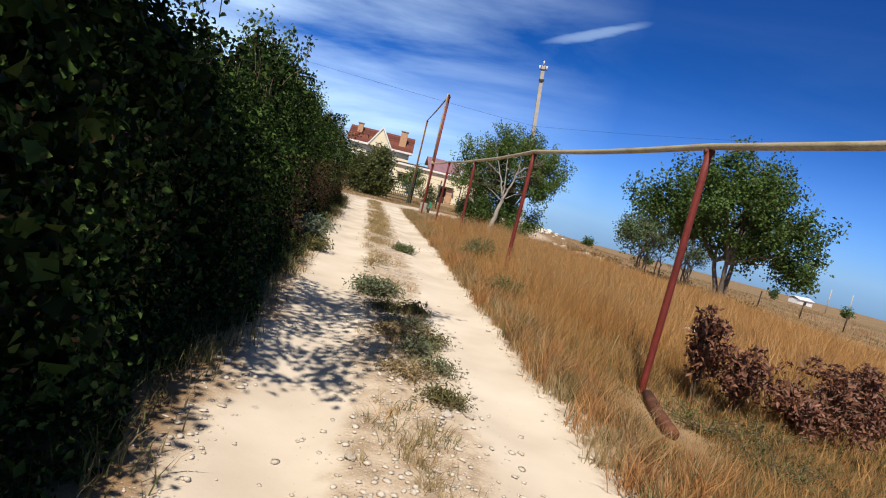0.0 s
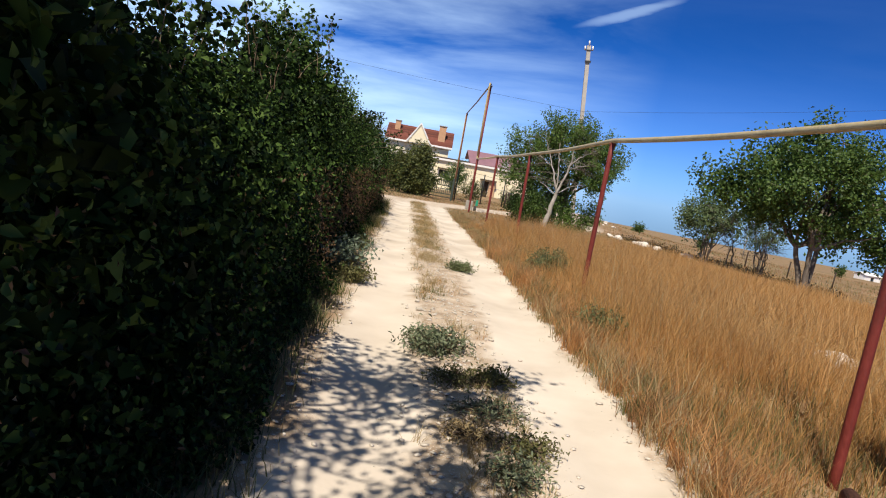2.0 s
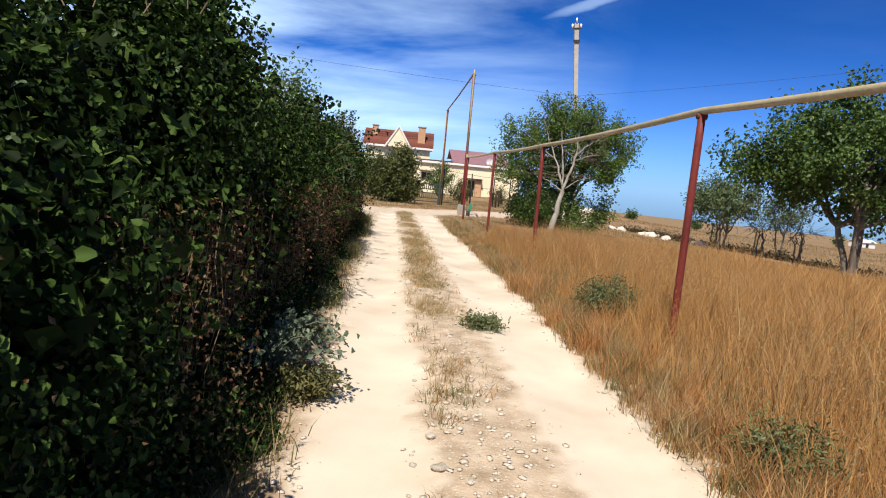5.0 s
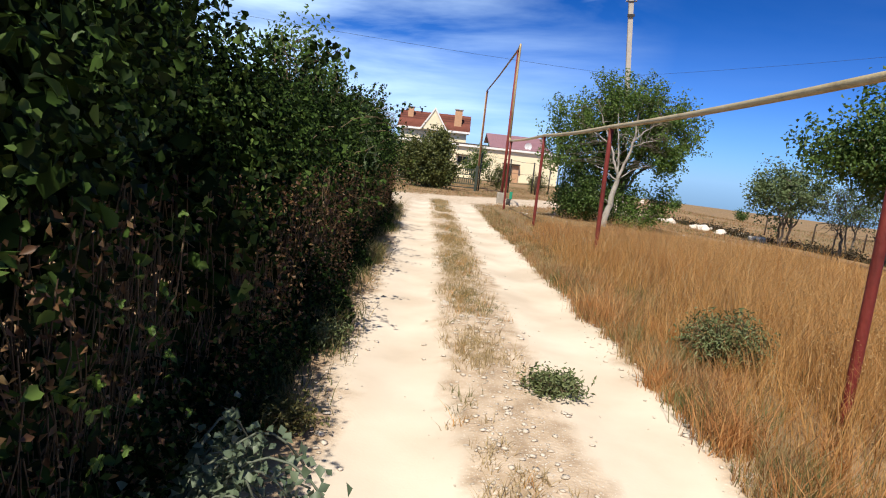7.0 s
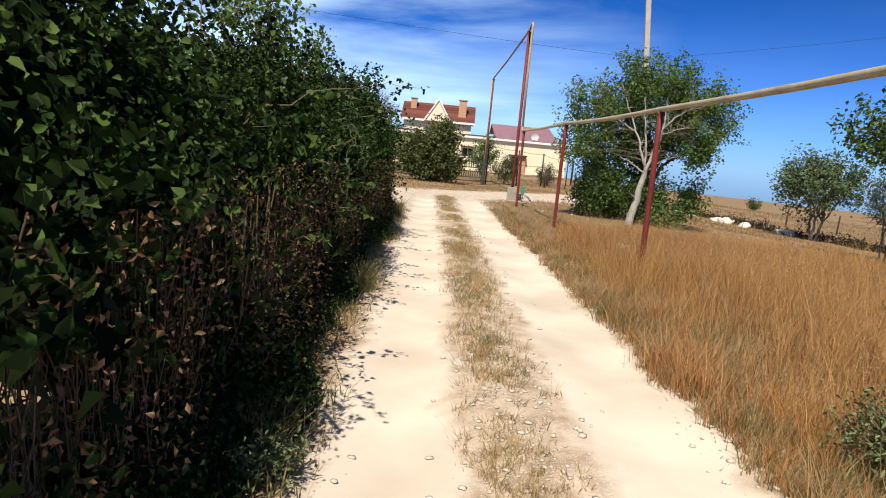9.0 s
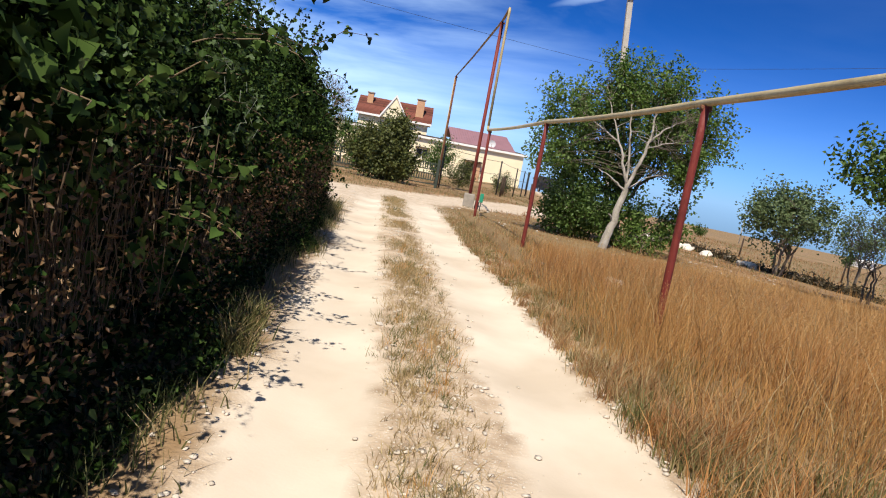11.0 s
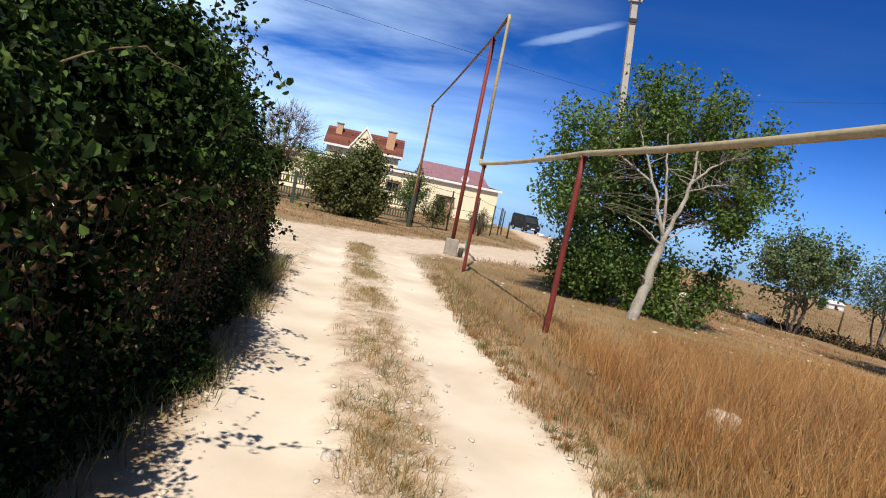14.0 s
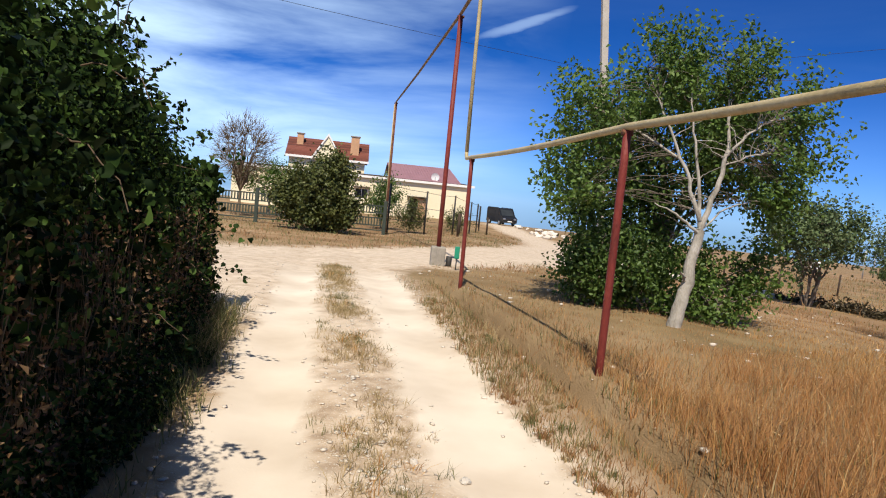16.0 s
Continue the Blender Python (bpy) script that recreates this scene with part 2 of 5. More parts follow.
M_STRAW = foliage("pale_straw", [(0.24, 0.17, 0.08), (0.4, 0.3, 0.15), (0.52, 0.42, 0.24)], 0.3, rough=0.7, scale=0.5)
M_GREENGRASS = foliage("dusty_green_grass", [(0.08, 0.09, 0.03), (0.15, 0.15, 0.05), (0.26, 0.23, 0.1)], 0.3, rough=0.7)


def ground_material():
    m = bpy.data.materials.new("dusty_ground")
    m.use_nodes = True
    n, l = m.node_tree.nodes, m.node_tree.links
    p = n["Principled BSDF"]
    p.inputs["Roughness"].default_value, p.inputs["Specular IOR Level"].default_value = 0.95, 0.1
    co = n.new("ShaderNodeTexCoord")

    def noise_node(scale, detail=6):
        t = n.new("ShaderNodeTexNoise")
        t.inputs["Scale"].default_value, t.inputs["Detail"].default_value = scale, detail
        l.new(co.outputs["Object"], t.inputs["Vector"])
        return t.outputs["Fac"]

    def ramp_of(fac, colours, lo=0.3, hi=0.7):
        r = n.new("ShaderNodeValToRGB")
        el = r.color_ramp.elements
        el[0].position, el[1].position = lo, hi
        el[0].color, el[1].color = (*colours[0], 1), (*colours[-1], 1)
        for i, c in enumerate(colours[1:-1], 1):
            el.new(lo + (hi - lo) * i / (len(colours) - 1)).color = (*c, 1)
        l.new(fac, r.inputs["Fac"])
        return r.outputs["Color"]

    def blend(fac, a, b):
        x = n.new("ShaderNodeMix")
        x.data_type = "RGBA"
        l.new(fac, x.inputs["Factor"])
        l.new(a, x.inputs[6])
        l.new(b, x.inputs[7])
        return x.outputs[2]

    def attribute(name):
        at = n.new("ShaderNodeAttribute")
        at.attribute_name = name
        return at.outputs["Fac"]

    dust = ramp_of(noise_node(1.1, 8), [(0.53, 0.445, 0.35), (0.62, 0.535, 0.435), (0.69, 0.605, 0.5)])
    dirt = ramp_of(noise_node(5, 9), [(0.32, 0.235, 0.16), (0.47, 0.365, 0.265), (0.6, 0.49, 0.38)])
    soil = ramp_of(noise_node(0.5, 9), [(0.17, 0.105, 0.055), (0.28, 0.18, 0.098), (0.37, 0.26, 0.155)])
    soil = blend(ramp_of(noise_node(0.05, 6), [(0, 0, 0), (0.75, 0.75, 0.75)], 0.42, 0.62), soil, ramp_of(noise_node(1.5, 6), [(0.14, 0.105, 0.05), (0.25, 0.19, 0.1)]))
    pebbles = ramp_of(noise_node(70, 2), [(0, 0, 0), (1, 1, 1)], 0.6, 0.68)
    stone = ramp_of(noise_node(20, 2), [(0.5, 0.45, 0.38), (0.68, 0.62, 0.54)])
    dirt = blend(pebbles, dirt, stone)
    c = blend(attribute("strip"), soil, dirt)
    c = blend(attribute("rut"), c, dust)
    l.new(c, p.inputs["Base Color"])
    bu = n.new("ShaderNodeBump")
    bu.inputs["Strength"].default_value, bu.inputs["Distance"].default_value = 0.5, 0.02
    l.new(noise_node(45, 6), bu.inputs["Height"])
    soft = n.new("ShaderNodeMapRange")
    soft.inputs["To Min"].default_value, soft.inputs["To Max"].default_value = 0.6, 0.08
    l.new(attribute("rut"), soft.inputs["Value"])
    l.new(soft.outputs["Result"], bu.inputs["Strength"])
    l.new(bu.outputs["Normal"], p.inputs["Normal"])
    return m


M_GROUND = ground_material()
rng = np.random.default_rng(7)


# ---- helpers for shapes ----
def bulk(name, verts, faces, mat, parent=None, smooth=False):
    """A mesh object from arrays: verts (n, 3), faces (m, k)."""
    verts, faces = np.asarray(verts, np.float32), np.asarray(faces, np.int32)
    me = bpy.data.meshes.new(name)
    k = faces.shape[1]
    me.vertices.add(len(verts))
    me.vertices.foreach_set("co", verts.ravel())
    me.loops.add(faces.size)
    me.loops.foreach_set("vertex_index", faces.ravel())
    me.polygons.add(len(faces))
    me.polygons.foreach_set("loop_start", np.arange(0, faces.size, k, dtype=np.int32))
    if smooth:
        me.polygons.foreach_set("use_smooth", np.ones(len(faces), bool))
    me.update(calc_edges=True)
    me.validate()
    me.materials.append(mat)
    ob = new(name, me)
    ob.parent = parent
    return ob


def part(name, bm, mat, parent=None, label="", smooth=False):
    me = bpy.data.meshes.new(name)
    bmesh.ops.recalc_face_normals(bm, faces=bm.faces)
    bm.to_mesh(me)
    bm.free()
    me.materials.append(mat)
    if smooth:
        for f in me.polygons:
            f.use_smooth = True
    ob = new(name, me)
    ob.parent = parent
    return tagged(ob, label)


def empty(name, m=None):
    ob = new(name)
    ob.empty_display_size = 0.2
    if m is not None:
        ob.matrix_world = m
    return ob


def box(bm, lo, hi, bevel=0.0):
    g = bmesh.ops.create_cube(bm, size=1)
    vs = g["verts"]
    lo, hi = Vector(lo), Vector(hi)
    for v in vs:
        v.co = Vector([lo[i] + (v.co[i] + 0.5) * (hi[i] - lo[i]) for i in range(3)])
    if bevel:
        bmesh.ops.bevel(bm, geom=list({ed for v in vs for ed in v.link_edges}), offset=bevel, segments=2, affect="EDGES", profile=0.6)
    return bm


def boxes(*specs, bevel=0.0):
    bm = bmesh.new()
    for lo, hi in specs:
        box(bm, lo, hi, bevel)
    return bm


def prism(outline, axis_lo, axis_hi, axis="x"):
    """An outline of (u, v) pulled along an axis: x gives (y, z), y gives (x, z), z gives (x, y)."""
    bm = bmesh.new()
    put = {"x": lambda a, u, v: (a, u, v), "y": lambda a, u, v: (u, a, v), "z": lambda a, u, v: (u, v, a)}[axis]
    ring = [[bm.verts.new(put(a, u, v)) for u, v in outline] for a in (axis_lo, axis_hi)]
    bm.faces.new(ring[0])
    bm.faces.new(ring[1][::-1])
    k = len(outline)
    for i in range(k):
        bm.faces.new((ring[0][i], ring[0][(i + 1) % k], ring[1][(i + 1) % k], ring[1][i]))
    return bm


def tube_arrays(points, radii, sides=8):
    """A tapered tube along points; returns verts and quads."""
    P = np.asarray(points, float)
    R = np.broadcast_to(np.asarray(radii, float), (len(P),))
    T = np.gradient(P, axis=0)
    T /= np.linalg.norm(T, axis=1)[:, None] + 1e-9
    ref = np.array([0.0, 0.0, 1.0]) if abs(T[:, 2]).mean() < 0.8 else np.array([1.0, 0.0, 0.0])
    U = np.cross(T, ref)
    U /= np.linalg.norm(U, axis=1)[:, None] + 1e-9
    W = np.cross(T, U)
    a = np.linspace(0, 2 * np.pi, sides, endpoint=False)
    V = P[:, None] + R[:, None, None] * (np.cos(a)[None, :, None] * U[:, None] + np.sin(a)[None, :, None] * W[:, None])
    i = np.arange(len(P) - 1)[:, None] * sides + np.arange(sides)[None]
    j = np.arange(len(P) - 1)[:, None] * sides + (np.arange(sides)[None] + 1) % sides
    F = np.stack([i, j, j + sides, i + sides], -1).reshape(-1, 4)
    return V.reshape(-1, 3), F


class Pile:
    """Gathers pieces of geometry with faces of one size."""

    def __init__(self):
        self.v, self.f, self.n = [], [], 0

    def add(self, v, f):
        self.v.append(np.asarray(v))
        self.f.append(np.asarray(f) + self.n)
        self.n += len(v)

    def make(self, name, mat, parent=None, smooth=False):
        return bulk(name, np.concatenate(self.v), np.concatenate(self.f), mat, parent, smooth)


def pipe(points, radius, mat, name="pipe", parent=None, sides=14):
    pl = Pile()
    v, f = tube_arrays(points, radius, sides)
    pl.add(v, f)
    c = len(v)
    for end, row in ((points[0], range(sides)), (points[-1], range(c - sides, c))):
        pl.v.append(np.array([end]))
        row = list(row)
        pl.f.append(np.array([[pl.n, row[k], row[(k + 1) % sides], row[(k + 1) % sides]] for k in range(sides)]))
        pl.n += 1
    V, F = np.concatenate(pl.v), np.concatenate(pl.f)
    bm = bmesh.new()
    bv = [bm.verts.new(p) for p in V]
    for q in F:
        ids = list(dict.fromkeys(int(k) for k in q))
        bm.faces.new([bv[k] for k in ids])
    return part(name, bm, mat, parent, smooth=True)


def unit(v):
    return v / (np.linalg.norm(v, axis=-1, keepdims=True) + 1e-9)


def leaf_arrays(centres, size, up=None, broad=0.5, spread=1.0, lobed=False):
    """Leaves folded along their rib, one at each centre; size: scalar or array. up: the side that they turn to."""
    C = np.asarray(centres, float)
    n = len(C)
    s = np.broadcast_to(np.asarray(size, float), (n,)) * rng.uniform(0.65, 1.25, n)
    nrm = rng.normal(size=(n, 3)) * spread
    if up is not None:
        nrm += np.asarray(up)
    nrm = unit(nrm)
    d = unit(np.cross(nrm, rng.normal(size=(n, 3))))
    w = np.cross(nrm, d)
    fold = nrm * 0.18
    at = lambda a, b, c: C + s[:, None] * (a * d + b * w + c * fold)
    if lobed:
        b = broad
        V = np.stack([at(-0.42, 0, 0), at(-0.44, -b * 0.5, 0.7), at(-0.1, -b * 0.78, 1.1), at(0.16, -b * 0.52, 0.6), at(0.55, 0, -0.7), at(0.16, b * 0.52, 0.6), at(-0.1, b * 0.78, 1.1), at(-0.44, b * 0.5, 0.7)], 1)
        F = np.array([[0, 4, 3, 2, 1], [0, 7, 6, 5, 4]])
    else:
        V = np.stack([at(-0.5, 0, 0), at(-0.02, -broad * 0.6, 1), at(0.5, 0, -0.4), at(-0.02, broad * 0.6, 1)], 1)
        F = np.array([[0, 2, 1], [0, 3, 2]])
    k = V.shape[1]
    return V.reshape(-1, 3), (np.arange(n)[:, None, None] * k + F[None]).reshape(-1, F.shape[1])


def blade_arrays(x, y, z, height, lean=0.35, width=0.006):
    """Bent grass blades: one quad and a tip."""
    n = len(x)
    h = np.broadcast_to(height, (n,))
    a = rng.uniform(0, 2 * np.pi, n)
    d = np.stack([np.cos(a), np.sin(a), np.zeros(n)], 1)
    b = rng.uniform(0, 2 * np.pi, n)
    w = np.stack([np.cos(b), np.sin(b), np.zeros(n)], 1) * (width * rng.uniform(0.6, 1.5, n))[:, None]
    base = np.stack([x, y, z - 0.02], 1)
    k = (rng.uniform(0.1, 1, n) * lean * h)[:, None]
    mid = base + d * k * 0.35 + np.stack([0 * h, 0 * h, h * 0.55], 1)
    tip = base + d * k + np.stack([0 * h, 0 * h, h], 1)
    V = np.stack([base - w, base + w, mid + w * 0.8, mid - w * 0.8, tip], 1).reshape(-1, 3)
    i = np.arange(n)[:, None] * 5
    F = np.concatenate([i + np.array([[0, 1, 2]]), i + np.array([[0, 2, 3]]), i + np.array([[3, 2, 4]])])
    return V, F


def lumps(x, y, f=1.0, seed=0.0):
    """Cheap smooth noise, about -1 to 1."""
    return (np.sin(x * 1.7 * f + 1.3 * np.sin(y * 1.1 * f + seed)) + np.sin(y * 1.9 * f + 1.7 * np.sin(x * 0.9 * f + 2 + seed)) + np.sin((x + y) * 3.1 * f + seed * 2) * 0.6) / 2.6


# ---- the lie of the land ----
def centre(y):
    return -0.21 - 0.117 * (y - 7.4)


CROSS = [(-40, 22), (-14, 30.5), (-6, 34.5), (-1.2, 39.5), (2.6, 45), (5.6, 52), (8.5, 62), (10.8, 74), (10.6, 86), (9.6, 99), (10.5, 125)]


def cross_distance(x, y):
    best = np.full(np.shape(x), 1e9)
    for (ax, ay), (bx, by) in zip(CROSS, CROSS[1:]):
        dx, dy = bx - ax, by - ay
        t = np.clip(((x - ax) * dx + (y - ay) * dy) / (dx * dx + dy * dy), 0, 1)
        best = np.minimum(best, np.hypot(x - ax - t * dx, y - ay - t * dy))
    return best


def ground_z(x, y):
    x, y = np.asarray(x, float), np.asarray(y, float)
    z = np.interp(y, [-60, 0, 16, 24, 31, 38, 55, 95, 160, 400, 1500, 4000], [0.6, 0.02, 0, -0.12, -0.2, -0.42, -0.85, -1.5, -3.6, -13, -50, -130])
    side = np.clip(x - 2.2, 0, None)
    z = z - np.where(side < 45, 0.075 * side - 0.00045 * side ** 2, 0.075 * 45 - 0.00045 * 45 ** 2 + 0.02 * (side - 45))
    off = x - centre(y)
    near = (y < 40)
    z = z - near * 0.045 * (np.exp(-((off + 0.72) / 0.3) ** 2) + np.exp(-((off - 0.75) / 0.3) ** 2))
    z = z + near * 0.03 * np.clip(off - 1.3, 0, 1)
    # a shallow old trench beside the lane
    dug = np.clip((y - 21) / 2, 0, 1) * np.clip((33 - y) / 2, 0, 1)
    z = z - dug * (0.3 * np.exp(-((off - 1.97) / 0.13) ** 2) - 0.06 * np.exp(-((off - 2.25) / 0.16) ** 2) - 0.03 * np.exp(-((off - 1.7) / 0.12) ** 2))
    z = z + 0.85 * np.exp(-((x - 12.5) / 9) ** 2 - ((y - 99) / 13) ** 2)
    far = np.clip((np.hypot(x, y) - 20) / 40, 0, 1)
    dip = np.clip((off - 1.35) / 1.1, 0, 1)
    z = z - 0.25 * np.exp(-((y - 6.2) / 2.3) ** 2) * dip * dip * (3 - 2 * dip) * np.clip(1 - (off - 3) / 4, 0, 1)
    z = z + 0.018 * lumps(x, y, 1.4) + 0.06 * far * lumps(x, y, 0.25, 3)
    return z


def axis(dense_lo, dense_hi, step, lo, hi, grow=1.12):
    v = list(np.arange(dense_lo, dense_hi, step))
    s = step
    while v[-1] < hi:
        s *= grow
        v.append(v[-1] + s)
    s, left = step, []
    p = dense_lo
    while p > lo:
        s *= grow
        p -= s
        left.append(p)
    return np.array(left[::-1] + v)


def build_ground():
    xs, ys = axis(-4.5, 4.0, 0.08, -2500, 3000), axis(-1.0, 42.0, 0.1, -600, 4000)
    X, Y = np.meshgrid(xs, ys)
    Z = ground_z(X, Y)
    nx, ny = len(xs), len(ys)
    i = (np.arange(ny - 1)[:, None] * nx + np.arange(nx - 1)[None]).ravel()
    ob = bulk("ground", np.stack([X, Y, Z], -1).reshape(-1, 3), np.stack([i, i + 1, i + nx + 1, i + nx], 1), M_GROUND, smooth=True)
    off = X - centre(Y)
    ragged = 0.1 * lumps(X * 2, Y, 1.6) + 0.06 * lumps(X, Y, 5.0, 1) + 0.03 * rng.normal(size=X.shape)
    step = lambda v, w: np.clip(v / w + 0.5, 0, 1)
    reach = step(36.5 - Y, 2.0)
    rut = np.maximum(step(0.36 - abs(off + 0.74) + ragged * 0.8, 0.1), step(0.4 - abs(off - 0.75) + ragged * 0.8, 0.1)) * reach
    width = np.interp(Y, [20, 45, 60, 100], [2.9, 2.4, 1.9, 1.6])
    cross = step(width - cross_distance(X, Y) + ragged * 3, 0.7)
    rut = np.maximum(rut * step(33.5 - Y + ragged * 3, 4.0), cross * 0.32)
    strip = np.maximum(step(np.where(off < 0, 1.22, 1.45) - abs(off) + ragged * 1.2, np.where(off < 0, 0.2, 0.5)) * reach, step(width + 0.5 - cross_distance(X, Y) + ragged * 3, 0.9))
    apron = step(Y - 26.6 + ragged * 4, 2.0) * step(off + 7.5, 2.0) * step(0.8 - off, 0.5) * step(38 - Y, 3.0)
    rut, strip = np.maximum(rut, apron * 0.3), np.maximum(strip, apron)
    for name, val in (("rut", rut), ("strip", strip)):
        at = ob.data.attributes.new(name, "FLOAT", "POINT")
        at.data.foreach_set("value", val.ravel().astype(np.float32))
    return tagged(ob, "dusty pale dirt lane and dry sloping field ground", "ground", kind="structure")


ground = build_ground()


# ---- the gas pipe on its posts ----
POSTS = [(3.6, 1.05, 2.45), (2.58, 7.05, 2.45), (1.5, 12.72, 2.42), (0.7, 19.55, 2.3), (-0.05, 25.4, 2.28), (-0.83, 31.35, 2.22)]
TALL = [(-0.93, 36.55, 6.05), (-2.65, 53.9, 5.95)]


def pipe_post(x, y, top, lean):
    ob = empty("pipe_post", pose(x, y, 0))
    z0 = float(ground_z(x, y)) - 0.15
    bow = [(lean[0] * (1 - t) ** 1.5, lean[1] * (1 - t), z0 + (top - 0.035 - z0) * t) for t in np.linspace(0, 1, 9)]
    pipe(bow, 0.038, M_RED, "shaft", ob)
    pipe([(-0.05, 0, top - 0.055), (0.05, 0, top - 0.055)], 0.03, M_RUST, "saddle", ob, sides=8)
    return tagged(ob, "rusty red-painted steel post carrying the gas pipe", "post", "posts of the gas pipe")


for k, (x, y, top) in enumerate(POSTS):
    pipe_post(x, y, top, [(0.0, 0.0), (-0.02, 0.0), (0.0, 0.02), (0.03, 0.0), (0.0, 0.0), (0.02, 0.0)][k])


def tall_post(x, y, top, block):
    ob = empty("tall_pipe_post", pose(x, y, 0))
    z0 = float(ground_z(x, y))
    pipe([(0, 0, z0 - 0.2), (0, 0, z0 + 2.5), (0, 0, top)], 0.06, M_RED if block else M_RUST, "shaft", ob)
    pipe([(-0.09, 0, top - 0.02), (0.09, 0, top - 0.02)], 0.035, M_RUST, "saddle", ob, sides=8)
    if block:
        part("footing", boxes(((-0.19, -0.19, z0 - 0.15), (0.19, 0.19, z0 + 0.5)), bevel=0.04), M_CONCRETE, ob, "chipped grey concrete footing block")
        pipe([(0.3, 0.05, z0 - 0.1), (0.31, 0.05, z0 + 0.26)], 0.08, M_STEEL, "stub", ob, sides=10)
    return tagged(ob, "tall red-painted steel post lifting the pipe over the road", "post", "tall posts of the gas pipe")


tall_post(*TALL[0], True)
tall_post(*TALL[1], False)


def bend(a, corner, b, r=0.18, k=6):
    """Points of a rounded corner between the directions to a and b."""
    a, corner, b = (np.array(v, float) for v in (a, corner, b))
    p, q = corner + unit(a - corner) * r, corner + unit(b - corner) * r
    return [tuple((1 - t) ** 2 * p + 2 * t * (1 - t) * corner + t * t * q) for t in np.linspace(0, 1, k)]


def gas_pipe():
    ob = empty("gas_pipe", pose(0, 0, 0))
    run = [(5.4, -9.5, 2.46)]
    pts = [(5.4, -9.5, 2.46)] + [(x, y, top) for x, y, top in POSTS]
    for p, q in zip(pts, pts[1:]):
        for t in np.linspace(0, 1, 7)[1:]:
            sag = -0.03 * math.sin(math.pi * t)
            run.append(tuple(np.array(p) * (1 - t) + np.array(q) * t + np.array([0, 0, sag])))
    elbow, top = (-0.88, 31.95, 2.22), (-0.9, 31.98, 5.55)
    t1 = (TALL[0][0], TALL[0][1], TALL[0][2] + 0.06)
    t2 = (TALL[1][0], TALL[1][1], TALL[1][2] + 0.06)
    run += bend(run[-1], elbow, top, 0.12)
    pipe(run, 0.036, M_PIPE, "pipe_run", ob)
    pipe(bend(elbow, (-0.88, 31.95, 2.36), top, 0.02)[:1] + [(-0.9, 31.97, 4.2)] + bend(elbow, top, t1, 0.15), 0.036, M_PIPE, "riser", ob)
    pipe([(-0.9, 32.12, 5.56), t1, tuple((np.array(t1) * 0.5 + np.array(t2) * 0.5) - np.array([0, 0, 0.06])), t2] + bend(t1, (t2[0] - 0.02, t2[1] + 0.3, t2[2]), (t2[0], t2[1] + 0.3, 0), 0.15)[1:], 0.04, M_DARKPIPE, "overhead_run", ob)
    z2 = float(ground_z(-2.65, 54.2))
    pipe([(-2.72, 54.2, 5.9), (-2.72, 54.2, z2 - 0.1)], 0.036, M_PIPE, "drop", ob)
    return tagged(ob, "ochre-painted gas pipe running along posts beside the lane", "gas pipe")


gas_pipe()


# ---- trees and shrubs ----
def curve_points(a, b, sag, k, wob):
    t = np.linspace(0, 1, k)[:, None]
    p = np.asarray(a) * (1 - t) + np.asarray(b) * t
    p = p + np.array([0, 0, 1.0]) * sag * np.sin(np.pi * t)
    w = rng.normal(size=(k, 3)) * wob
    w[0] = w[-1] = 0
    return p + w


